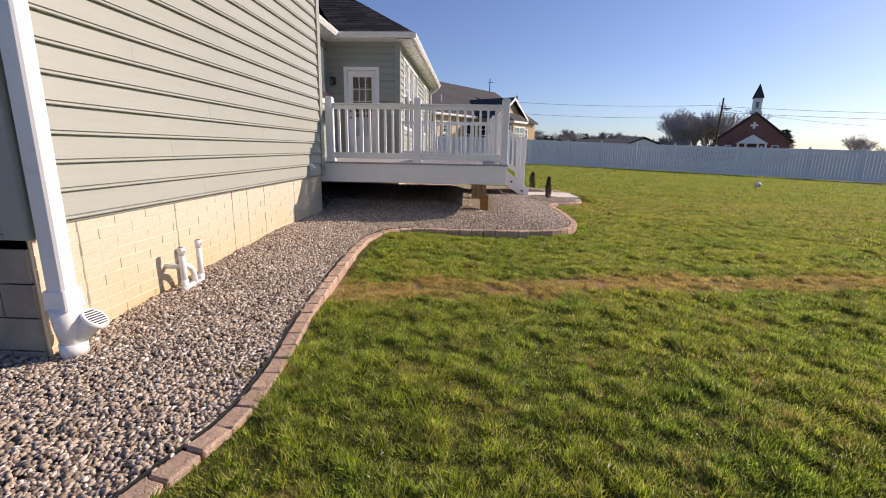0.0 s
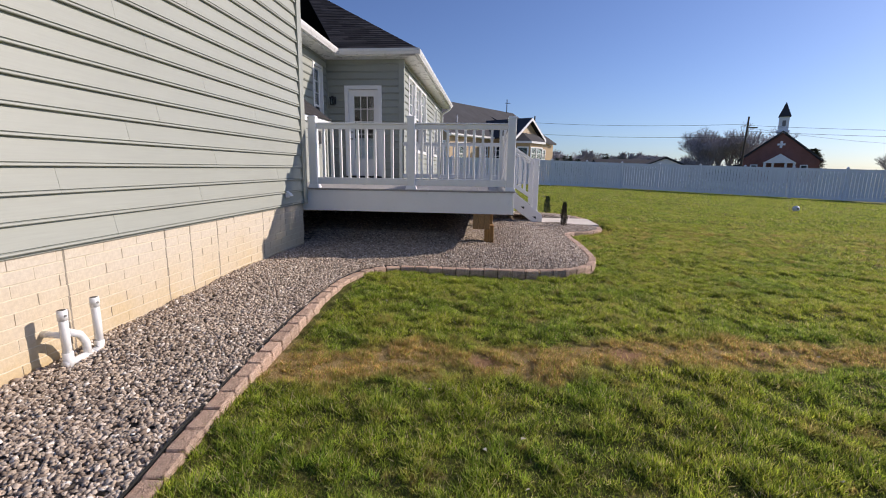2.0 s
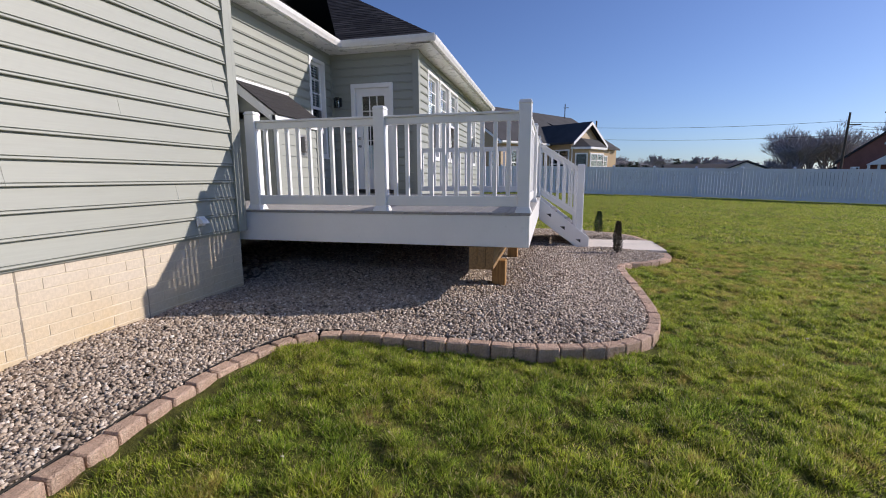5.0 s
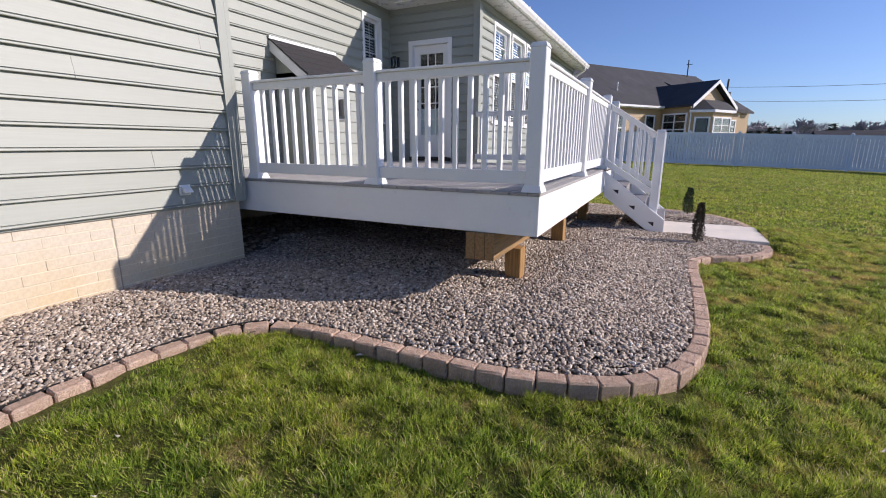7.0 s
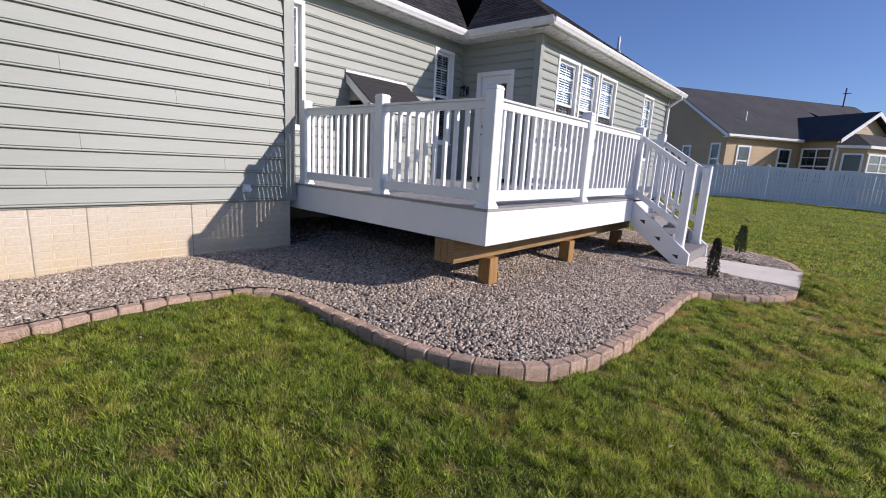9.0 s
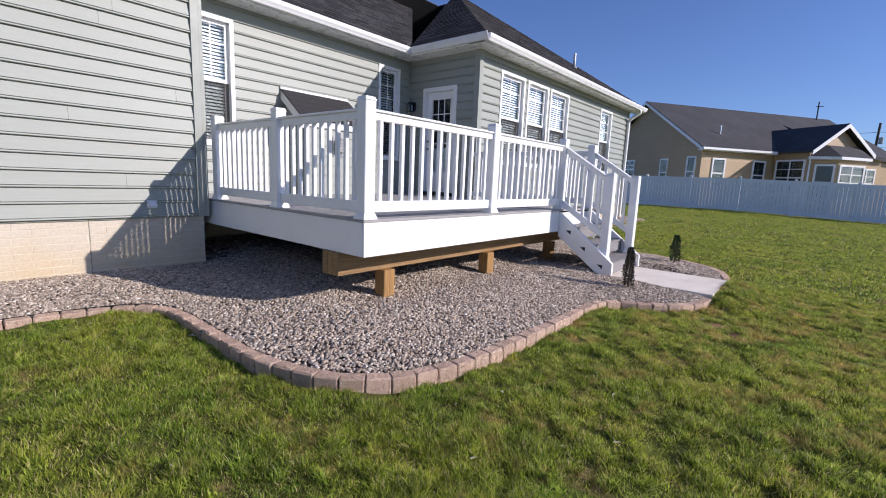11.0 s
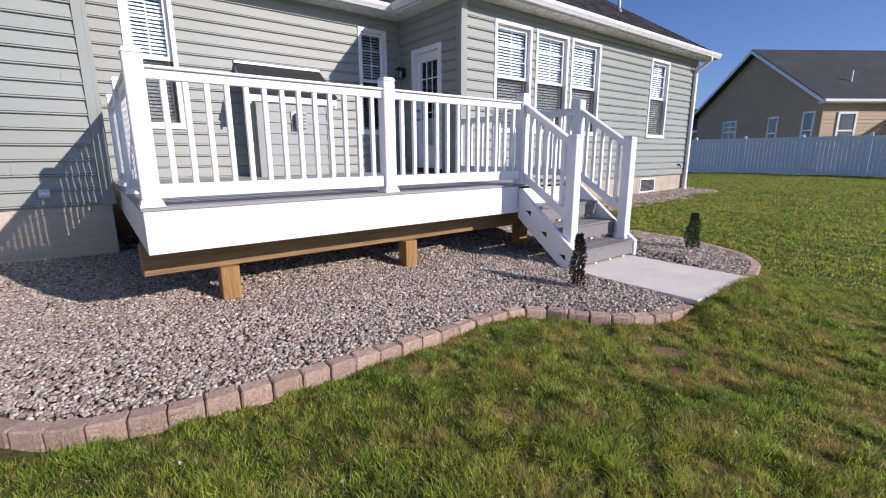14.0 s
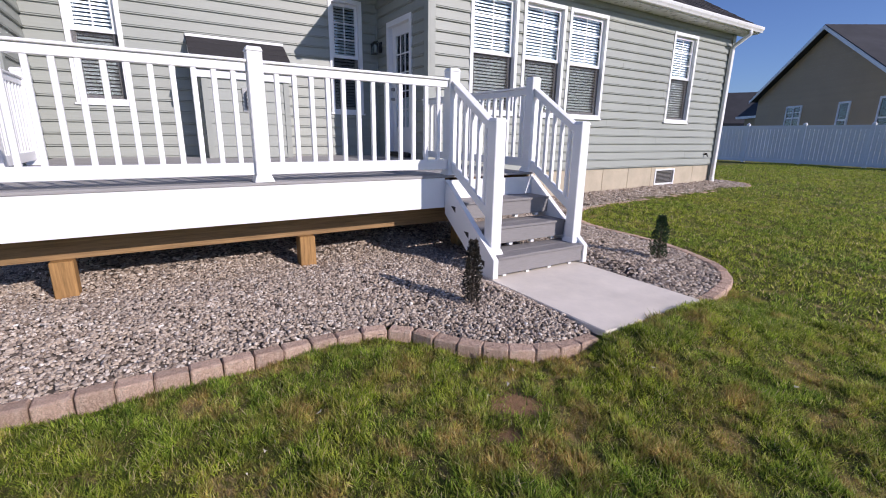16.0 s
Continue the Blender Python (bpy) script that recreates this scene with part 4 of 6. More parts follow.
def drain_pipes():
    x, y0, y1, z = -2.12, 3.04, 3.26, 0.125
    d = thing("pipe_stack", (x, 3.15, 0.06), "white plastic pipe with two open risers beside the foundation", "pipe")
    r = 0.024
    part("riser", Geo().tube([(x, y0, z), (x, y0, 0.455)], r, 14), PVC, d, smooth=True)
    part("riser", Geo().tube([(x, y1, z + 0.02), (x, y1, 0.47)], r, 14), PVC, d, smooth=True)
    part("elbow", Geo().tube([(x, y1, z + 0.06), (x, y1 - 0.004, z + 0.025), (x, y1 - 0.02, z + 0.004), (x, y1 - 0.06, z)], r * 1.15, 14), PVC, d, smooth=True)
    part("cross_pipe", Geo().tube([(x, y0 - 0.03, z), (x, y1 - 0.03, z)], r, 14), PVC, d, smooth=True)
    part("wye_arm", Geo().tube([(x, y0 + 0.13, z), (x, y0 + 0.125, z + 0.09), (x, y0 + 0.09, z + 0.15), (x, y0 + 0.01, z + 0.195)], r * 0.95, 14), PVC, d, smooth=True)
    part("tee", Geo().tube([(x, y0, z - 0.03), (x, y0, z + 0.07)], r * 1.2, 14), PVC, d, smooth=True)
    part("wall_stub", Geo().tube([(x, y0, 0.3), (NEAR_X - 0.02, y0, 0.3)], r * 0.8, 12), PVC, d, smooth=True)
    for yy, zz in ((y0, 0.455), (y1, 0.47)):
        part("coupling", Geo().tube([(x, yy, zz - 0.06), (x, yy, zz + 0.002)], r * 1.12, 14), PVC, d, smooth=True)
        # black disc on the capped riser stands for the shade inside the pipe
        part("bore", Geo().tube([(x, yy, zz - 0.01), (x, yy, zz + 0.004)], r * 0.8, 12), BLACK, d, "black disc standing for the shaded bore of an open end")
        part("screw", Geo().tube([(x + r, yy - 0.005, zz - 0.03), (x + r * 1.25, yy - 0.006, zz - 0.03)], 0.007, 8), GREY_METAL, d)


drain_pipes()

sen = thing("dryer_vent", (NEAR_X + 0.02, 6.29, 0.92), "small white hooded vent on the siding", "vent")
part("flange", Geo(NEAR).box(6.25, 6.35, 0.018, 0.03, 0.9, 0.99), WHITE, sen, bevel=0.003)
part("hood", Geo(NEAR).hexa([(6.26, 0.03, 0.92), (6.34, 0.03, 0.92), (6.34, 0.09, 0.925), (6.26, 0.09, 0.925), (6.265, 0.03, 0.985), (6.335, 0.03, 0.985), (6.335, 0.07, 0.96), (6.265, 0.07, 0.96)]), WHITE, sen, bevel=0.004)

bib = thing("hose_bib", (EXT_X + 0.02, 19.75, 1.0), "small dark garden tap on the wing's wall", "tap")
part("spout", Geo(EXT).tube([(19.75, 0.0, 1.02), (19.75, 0.09, 1.02), (19.75, 0.11, 0.97)], 0.016), BLACK, bib, smooth=True)
part("tap_handle", Geo(EXT).tube([(19.75, 0.06, 1.035), (19.75, 0.06, 1.055)], 0.03), BLACK, bib)


# ---- fireplace bump-out ----
def bump_out():
    b = thing("fireplace_bumpout", (-3.4, 9.43, DECK_Z), "sage-sided fireplace bump-out with a small shingled roof", "bump-out")
    x0, x1, y0, y1 = BACK_X + 0.02, -3.04, 8.80, 10.00
    part("body", Geo().box(x0, x1, y0, y1, DECK_Z + 0.02, 2.3), SAGE_TRIM, b)
    z = DECK_Z + 0.03
    while z < 2.2:
        top = min(z + COURSE, 2.2)
        part("siding_board", Geo(x_face(x1)).prism([(y0 + 0.08, 0, z), (y0 + 0.08, 0.018, z), (y0 + 0.08, 0.018, z + 0.012), (y0 + 0.08, 0.004, top), (y0 + 0.08, 0, top)], (y1 - y0 - 0.16, 0, 0)), SIDING, b)
        for y, sign in ((y0, -1), (y1, 1)):
            part("siding_board", Geo(y_face(y, sign)).prism([(x0, 0, z), (x0, 0.018, z), (x0, 0.018, z + 0.012), (x0, 0.004, top), (x0, 0, top)], (x1 - x0 - 0.06, 0, 0)), SIDING, b)
        z = top
    for a in (y0, y1 - 0.08):
        part("corner_post", Geo(x_face(x1)).box(a, a + 0.08, 0.0, 0.026, DECK_Z + 0.02, 2.2), SAGE_TRIM, b)
    part("fascia", Geo().box(x1, x1 + 0.05, y0 - 0.09, y1 + 0.09, 2.13, 2.235), WHITE, b, "white fascia board", bevel=0.003)
    for y in (y0 - 0.09, y1 + 0.066):
        part("rake_board", Geo().prism([(BACK_X + 0.02, y, 2.59), (BACK_X + 0.02, y, 2.735), (x1 + 0.06, y, 2.235), (x1 + 0.06, y, 2.09)], (0, 0.024, 0)), WHITE, b, "white rake board")
    part("gable_infill", Geo().prism([(BACK_X + 0.02, y0, 2.2), (BACK_X + 0.02, y0, 2.7), (x1, y0, 2.22)], (0, y1 - y0, 0)), SAGE_TRIM, b)
    rows = 5
    e, u = Vector((x1 + 0.08, 0, 2.238)), Vector((BACK_X + 0.015, 0, 2.75))
    for r in range(rows):
        p, q = e.lerp(u, r / rows), e.lerp(u, (r + 1) / rows)
        part("shingle_course", Geo().hexa([(p.x, y0 - 0.1, p.z), (p.x, y1 + 0.1, p.z), (q.x, y1 + 0.1, q.z), (q.x, y0 - 0.1, q.z),
                                        (p.x, y0 - 0.1, p.z + 0.022), (p.x, y1 + 0.1, p.z + 0.022), (q.x, y1 + 0.1, q.z + 0.012), (q.x, y0 - 0.1, q.z + 0.012)]), SHINGLE, b, "charcoal shingle row")
    part("flashing", Geo().box(BACK_X + 0.02, BACK_X + 0.045, y0 - 0.1, y1 + 0.1, 2.75, 2.79), WHITE, b)
    v = thing("fireplace_vent", (x1 + 0.02, 9.45, 1.7), "grey metal direct-vent cap on the bump-out", "vent")
    face = x_face(x1)
    part("plate", Geo(face).box(9.32, 9.58, 0.015, 0.03, 1.68, 2.02), GREY_METAL, v, bevel=0.003)
    part("hood", Geo(face).box(9.37, 9.53, 0.03, 0.12, 1.74, 1.98), GREY_PLASTIC, v, bevel=0.01)
    for k in range(4):
        part("louvre", Geo(face).box(9.365, 9.535, 0.12, 0.128, 1.76 + k * 0.05, 1.785 + k * 0.05), GREY_METAL, v)


bump_out()

# inside corner post between the back wall and the door wall
setting("trim_inside_corner", Geo().box(BACK_X + 0.016, BACK_X + 0.05, DOOR_Y - 0.05, DOOR_Y - 0.016, 1.0, 3.3), SAGE_TRIM, "slim sage inside corner post", "trim")

# ---- deck ----
RAIL_H, POST_W = 0.905, 0.112
POST_TOP = DECK_Z + 1.018


def deck():
    d = thing("deck", (-1.4, 9.3, 0.2), "white-trimmed grey composite deck on wooden posts", "deck")
    t = 0.022
    part("fascia", Geo().box(BACK_X + 0.03, DECK_X - t, DECK_Y0, DECK_Y0 + t, DECK_Z - 0.298, DECK_Z - 0.005), WHITE, d, "white vinyl fascia board", bevel=0.003)
    part("fascia", Geo().box(DECK_X - t, DECK_X, DECK_Y0, 10.55, DECK_Z - 0.298, DECK_Z - 0.005), WHITE, d, "white vinyl fascia board", bevel=0.003)
    part("fascia", Geo().box(DECK_X - t, DECK_X, 11.68, DECK_Y1, DECK_Z - 0.298, DECK_Z - 0.005), WHITE, d, "white vinyl fascia board", bevel=0.003)
    part("fascia", Geo().box(DECK_X - t - 0.004, DECK_X - 0.004, 10.551, 11.679, DECK_Z - 0.30, DECK_Z - 0.03), WHITE, d, "white board behind the stairs", bevel=0.003)
    x, w = BACK_X + 0.03, 0.137
    while x < DECK_X - 0.03:
        x1 = min(x + w, DECK_X + 0.012)
        part("plank", Geo().box(x, x1 - 0.005, DECK_Y0 - 0.012, DECK_Y1, DECK_Z - 0.004, DECK_Z + 0.02), COMPOSITE, d, bevel=0.003)
        x += w
    for k in range(14):
        y = DECK_Y0 + 0.06 + k * 0.355
        part("joist", Geo().box(BACK_X + 0.02, DECK_X - 0.03, y, y + 0.04, DECK_Z - 0.298, DECK_Z - 0.006), LUMBER_DARK, d)
    for bx in (0.15, 0.228, 0.306):
        part("beam", Geo().box(bx, bx + 0.075, DECK_Y0 - 0.03 + bx * 0.02, 11.5, DECK_Z - 0.51, DECK_Z - 0.30), LUMBER_DARK, d, "treated wood beam", bevel=0.003)
    for y in (7.50, 9.24, 10.95):
        z0 = float(bed_z(0.29, y)) - 0.1
        part("post", Geo().box(0.305, 0.445, y - 0.07, y + 0.07, z0, DECK_Z - 0.512), LUMBER, d, "square treated wood post", bevel=0.006)


deck()


def rail_post(x, y, z0, z1, label="white vinyl railing post with a flat cap"):
    p = thing("railing_post", (x, y, z0), label, "post", "deck railing posts")
    h = POST_W / 2
    part("sleeve", Geo().box(x - h, x + h, y - h, y + h, z0, z1 - 0.03), WHITE, p, bevel=0.006)
    part("cap", Geo().hexa([(x - h - 0.006, y - h - 0.006, z1 - 0.032), (x + h + 0.006, y - h - 0.006, z1 - 0.032), (x + h + 0.006, y + h + 0.006, z1 - 0.032), (x - h - 0.006, y + h + 0.006, z1 - 0.032),
                            (x - h + 0.008, y - h + 0.008, z1), (x + h - 0.008, y - h + 0.008, z1), (x + h - 0.008, y + h - 0.008, z1), (x - h + 0.008, y + h - 0.008, z1)]), WHITE, p, bevel=0.003)
    k = h + 0.02
    part("base_trim", Geo().hexa([(x - k, y - k, z0), (x + k, y - k, z0), (x + k, y + k, z0), (x - k, y + k, z0),
                                  (x - h - 0.003, y - h - 0.003, z0 + 0.05), (x + h + 0.003, y - h - 0.003, z0 + 0.05), (x + h + 0.003, y + h + 0.003, z0 + 0.05), (x - h - 0.003, y + h + 0.003, z0 + 0.05)]), WHITE, p, bevel=0.003)


def railing(a, b, za, zb, n, label):
    """A rail panel between two post faces; za and zb are the floor heights under its ends."""
    a, b = Vector(a), Vector(b)
    d = (b - a).normalized()
    s = Vector((-d.y, d.x))
    r = thing("railing", (*((a + b) / 2), (za + zb) / 2), label, "railing", "deck railing panels")

    def bar(name, lo, hi, half, bevel):
        g = Geo()
        pts = []
        for q, zq in ((a, za), (b, zb)):
            pts.append([(*(q - s * half), zq + lo), (*(q + s * half), zq + lo), (*(q + s * half), zq + hi), (*(q - s * half), zq + hi)])
        g.hexa([*pts[0], *pts[1]])
        part(name, g, WHITE, r, bevel=bevel)

    bar("top_rail", RAIL_H - 0.085, RAIL_H - 0.022, 0.024, 0.004)
    bar("rail_cap", RAIL_H - 0.021, RAIL_H, 0.042, 0.005)
    bar("bottom_rail", 0.055, 0.15, 0.024, 0.004)
    for k in range(n):
        q = a.lerp(b, (k + 0.75) / (n + 0.5))
        z = za + (zb - za) * (k + 0.75) / (n + 0.5)
        h = 0.018
        g = Geo()
        ring = [q - d * h - s * h, q + d * h - s * h, q + d * h + s * h, q - d * h + s * h]
        lean = (zb - za) / (b - a).length
        g.hexa([(*p, z + 0.145 + lean * (p - q).dot(d)) for p in ring] + [(*p, z + RAIL_H - 0.08 + lean * (p - q).dot(d)) for p in ring])
        part("baluster", g, WHITE, r, bevel=0.003)


FLOOR_Z = DECK_Z + 0.021
RX, RY, BY = DECK_X - 0.06, DECK_Y0 + 0.06, 11.69
hp = POST_W / 2
for x in (-2.14, -0.735, RX):
    rail_post(x, RY, FLOOR_Z, POST_TOP)
for y in (8.87, 10.65, BY):
    rail_post(RX, y, FLOOR_Z, POST_TOP)
NEWEL_X, NEWEL_TOP = 1.36, 1.535
TREADS = [(1.19, 1.52, 0.35), (0.93, 1.26, 0.56), (0.70, 1.0, 0.77)]
for y in (10.65, BY):
    rail_post(NEWEL_X, y, 0.351, NEWEL_TOP, "white vinyl stair newel post")
railing((-2.14 + hp, RY), (-0.735 - hp, RY), FLOOR_Z, FLOOR_Z, 10, "white vinyl railing panel on the deck's short side")
railing((-0.735 + hp, RY), (RX - hp, RY), FLOOR_Z, FLOOR_Z, 10, "white vinyl railing panel on the deck's short side")
railing((RX, RY + hp), (RX, 8.87 - hp), FLOOR_Z, FLOOR_Z, 13, "sunlit white vinyl railing panel on the deck's long side")
railing((RX, 8.87 + hp), (RX, 10.65 - hp), FLOOR_Z, FLOOR_Z, 12, "sunlit white vinyl railing panel on the deck's long side")
railing((EXT_X + 0.03, BY), (RX - hp, BY), FLOOR_Z, FLOOR_Z, 18, "white vinyl railing panel between the stairs and the house")
for y in (10.65, BY):
    railing((RX + hp, y), (NEWEL_X - hp, y), FLOOR_Z - 0.02, NEWEL_TOP - 0.03 - RAIL_H, 5, "sloping white vinyl stair railing")


def stairs():
    st = thing("deck_stairs", (1.1, 11.1, 0.16), "grey composite stairs with white stringers, three treads", "stairs")
    for y in (10.575, 11.72):
        ring = [(0.705, y - 0.0275, DECK_Z - 0.02), (0.705, y - 0.0275, DECK_Z - 0.36), (1.33, y - 0.0275, 0.16), (1.52, y - 0.0275, 0.16), (1.52, y - 0.0275, 0.335)]
        part("stringer", Geo().prism(ring, (0, 0.055, 0)), WHITE, st, "white stringer board", bevel=0.003)
    for x0, x1, z in TREADS:
        w = (x1 - x0) / 2
        for k in range(2):
            part("tread", Geo().box(x0 + k * w, x0 + (k + 1) * w - 0.005, 10.605, 11.69, z - 0.024, z), TREAD, st, bevel=0.003)
        part("riser", Geo().box(x1 - 0.045, x1 - 0.02, 10.605, 11.69, z - 0.165, z - 0.026), TREAD, st, bevel=0.002)
        # thin black triangles on the solid stringers stand for shaded gaps
        for y in (10.5472, 11.7472):
            part("notch", Geo().prism([(x0 + 0.12, y - 0.0005, z - 0.05), (x0 + 0.2, y - 0.0005, z - 0.05), (x0 + 0.2, y - 0.0005, z - 0.11)], (0, 0.0012, 0)), BLACK, st, "black triangle standing for the shade of an open notch")
        for k in range(4):
            y = 10.70 + k * 0.28
            part("cleat", Geo().box(x1 - 0.09, x1 - 0.05, y, y + 0.04, z - 0.2, z - 0.026), WHITE, st)


stairs()

# ---- patio slab and edging ----
def slab():
    x0, x1, y0, y1, z = PATIO
    s = thing("patio_slab", (2.1, 11.1, 0.0), "pale smooth concrete landing slab at the stairs", "slab")
    part("slab", Geo().box(x0 - 0.12, x1, y0, y1, -0.05, z), CONCRETE, s, bevel=0.008)


slab()


def edging(line, label, name):
    """Split-faced blocks laid end to end along a curve."""
    rng = random.Random(name)
    e = thing(name, (*line[len(line) // 2], 0.0), label, "edging")
    o = base_of(e)
    pts = smooth_line(line, 0.166)
    meshes = []
    for k in range(7):
        g = Geo().box(-0.0795, 0.0795, 0.0, 0.10, 0.0, 0.17)
        bm = bmesh.new()
        bm.from_mesh(g.mesh("edging_block", EDGING))
        bmesh.ops.bevel(bm, geom=bm.edges[:], offset=0.009, segments=1, affect="EDGES")
        for v in bm.verts:
            v.co += Vector([rng.uniform(-0.003, 0.003) for _ in range(3)])
        me = bpy.data.meshes.new("edging_block")
        bm.to_mesh(me)
        bm.free()
        me.materials.append(EDGING)
        meshes.append(me)
    for (ax, ay), (bx, by) in zip(pts, pts[1:]):
        b = new("edging_block", meshes[rng.randrange(7)])
        mx, my = (ax + bx) / 2, (ay + by) / 2
        top = float(bed_z(np.array([mx]), np.array([my]))[0]) + 0.01
        rise = bed_z(np.array([ax, bx]), np.array([ay, by]))
        b.parent = e
        b.location = Vector((mx, my, top - 0.17 + rng.uniform(-0.003, 0.003))) - o
        b.rotation_euler = (rng.uniform(-0.02, 0.02), -math.atan2(float(rise[1] - rise[0]), math.hypot(bx - ax, by - ay)) + rng.uniform(-0.008, 0.008), math.atan2(by - ay, bx - ax) + rng.uniform(-0.008, 0.008))


edging(EDGE_A, "reddish-brown split concrete edging blocks round the gravel bed", "bed_edging")
edging(EDGE_B, "reddish-brown split concrete edging blocks beyond the stairs", "bed_edging")


def edging_strip():
    """Thin black landscape edging that stands between the blocks and the gravel."""
    line = [p for p in LINE_A if 0.6 < p[1] < 5.9 and p[0] < -0.6]
    e = thing("landscape_strip", (*line[len(line) // 2], 0.0), "thin black plastic landscape edging behind the blocks", "edging")
    g = Geo()
    ring = []
    for (ax, ay), (bx, by) in zip(line, line[1:]):
        d = Vector((bx - ax, by - ay)).normalized()
        z = float(bed_z(np.array([ax]), np.array([ay]))[0])
        inner, outer = Vector((ax, ay)) + Vector((-d.y, d.x)) * 0.116, Vector((ax, ay)) + Vector((-d.y, d.x)) * 0.103
        ring.append([(*outer, z - 0.08), (*inner, z - 0.08), (*inner, z + 0.013), (*outer, z + 0.013)])
    for a, b in zip(ring, ring[1:]):
        g.hexa([*a, *b])
    part("strip", g, BLACK, e)


edging_strip()


# ---- young shrubs ----
def shrub(x, y, h, r, leaf, label, seed):
    rng = random.Random(seed)
    z = float(bed_z(np.array([x]), np.array([y]))[0])
    s = thing("shrub", (x, y, z - 0.02), label, "shrub", "young shrubs")
    g = Geo().tube([(x, y, z - 0.04), (x + 0.01, y, z + h * 0.5), (x, y + 0.01, z + h * 0.95)], [0.012, 0.009, 0.003], 7)
    part("trunk", g, BARK, s)
    g = Geo()
    for k in range(26):
        a, t = rng.uniform(0, 6.28), rng.uniform(0.1, 0.95)
        w = r * (1.1 - 0.75 * t) * rng.uniform(0.6, 1.1)
        p = Vector((x, y, z + h * t * 0.9))
        g.tube([p, p + Vector((math.cos(a) * w, math.sin(a) * w, w * 1.3))], [0.004, 0.002], 4)
    part("branches", g, BARK, s)
    g = Geo()
    for k in range(2100):
        t = rng.random() ** 0.85
        a = rng.uniform(0, 6.28)
        w = r * (0.35 + 0.9 * math.sin(math.pi * min(1, 0.22 + 0.75 * t)) * (1 - 0.45 * t)) * math.sqrt(rng.uniform(0.1, 1)) * (1 + 0.25 * math.sin(a * 3 + t * 9))
        p = Vector((x + math.cos(a) * w, y + math.sin(a) * w, z + 0.02 + h * t))
        d = Vector((math.cos(a) + rng.uniform(-0.6, 0.6), math.sin(a) + rng.uniform(-0.6, 0.6), rng.uniform(0.2, 1.5))).normalized() * rng.uniform(0.014, 0.03)
        q = d.cross(Vector((rng.uniform(-1, 1), rng.uniform(-1, 1), rng.uniform(-1, 1)))).normalized() * 0.006
        i = len(g.v)
        g.v += [tuple(p), tuple(p + d * 0.5 + q), tuple(p + d), tuple(p + d * 0.5 - q)]
        g.f.append((i, i + 1, i + 2, i + 3))
    part("foliage", g, leaf, s)


shrub(1.90, 10.05, 0.46, 0.052, SHRUB_BROWN, "narrow dark bronze-green young shrub in the gravel", 3)
shrub(1.86, 12.42, 0.42, 0.066, SHRUB, "small upright green shrub in the gravel", 4)

# ---- ball on the lawn ----
bz = float(lawn_z(11.05, 17.46))
ball = thing("ball", (11.05, 17.46, bz), "white ball lying on the lawn", "ball")
bm = bmesh.new()
bmesh.ops.create_icosphere(bm, subdivisions=3, radius=0.11, matrix=Matrix.Translation((0, 0, 0.11)))
bme = bpy.data.meshes.new("cover")
bm.to_mesh(bme)
bm.free()
bme.materials.append(RUBBER)
bme.shade_smooth()
bob = new("cover", bme)
bob.parent = ball
part("panel_patch", Geo().tube([(11.05, 17.355, bz + 0.12), (11.05, 17.349, bz + 0.12)], [0.04, 0.035], 6), GREY_PLASTIC, ball)


# ---- vinyl fence ----
FENCE_BEND = Vector((9.6, 33.6))


def fence(start, way, count, label):
    """A straight run of white boards between square posts; the first post stands at start."""
    f = thing("vinyl_fence", (start.x, start.y, float(lawn_z(start.x, start.y))), label, "fence", "fence runs")
    o = base_of(f)
    way = way.normalized()
    side = Vector((-way.y, way.x))
    turn = math.atan2(way.y, way.x)
    bay, n = 2.4, 14
    w = (bay - 0.13) / n
    post = Geo().box(-0.065, 0.065, -0.065, 0.065, 0, 1.86).mesh("post", FENCE_VINYL, bevel=0.006)
    cap = Geo().hexa([(-0.08, -0.08, 1.86), (0.08, -0.08, 1.86), (0.08, 0.08, 1.86), (-0.08, 0.08, 1.86), (-0.01, -0.01, 1.93), (0.01, -0.01, 1.93), (0.01, 0.01, 1.93), (-0.01, 0.01, 1.93)]).mesh("post_cap", FENCE_VINYL)
    board = Geo().box(0.007, w - 0.007, -0.017, 0.017, 0.0, 1.45).mesh("board", FENCE_VINYL, bevel=0.003)
    for k in range(count + 1):
        at = start + way * (bay * k)
        z = float(lawn_z(at.x, at.y))
        p = new("post", post)
        p.parent, p.location, p.rotation_euler = f, Vector((at.x, at.y, z - 0.02)) - o, (0, 0, turn)
        c = new("post_cap", cap)
        c.parent = p
        if k == count:
            break
        to = at + way * bay
        z1 = float(lawn_z(to.x, to.y))
        a, b = at + way * 0.065, to - way * 0.065
        for name, lo, hi in (("top_rail", 1.62, 1.79), ("bottom_rail", 0.05, 0.2)):
            ring = [(*(q + side * h), zq + e) for q, zq in ((a, z), (b, z1)) for h, e in ((-0.028, lo), (0.028, lo), (0.028, hi), (-0.028, hi))]
            part(name, Geo().hexa(ring), FENCE_VINYL, f)
        for j in range(n):
            q = a + way * (j * w)
            bd = new("board", board)
            bd.parent, bd.rotation_euler = f, (0, 0, turn)
            bd.location = Vector((q.x, q.y, z + (z1 - z) * (j + 0.5) / n + 0.185)) - o


fence(FENCE_BEND, Vector((-1, 0.0)), 11, "long white vinyl privacy fence with square posts")
fence(FENCE_BEND, Vector((1, -0.51)), 9, "white vinyl privacy fence run at a slant across the lawn")


# ---- neighbouring house ----
NB = Matrix.Translation((-2.96, 38.55, 0.25)) @ Matrix.Rotation(radians(-35), 4, "Z")


def nb_place(b, a, z):
    """Across (towards the sunlit side), along the ridge, up."""
    p = NB @ Vector((b, a, z))
    return (p.x, p.y, p.z)


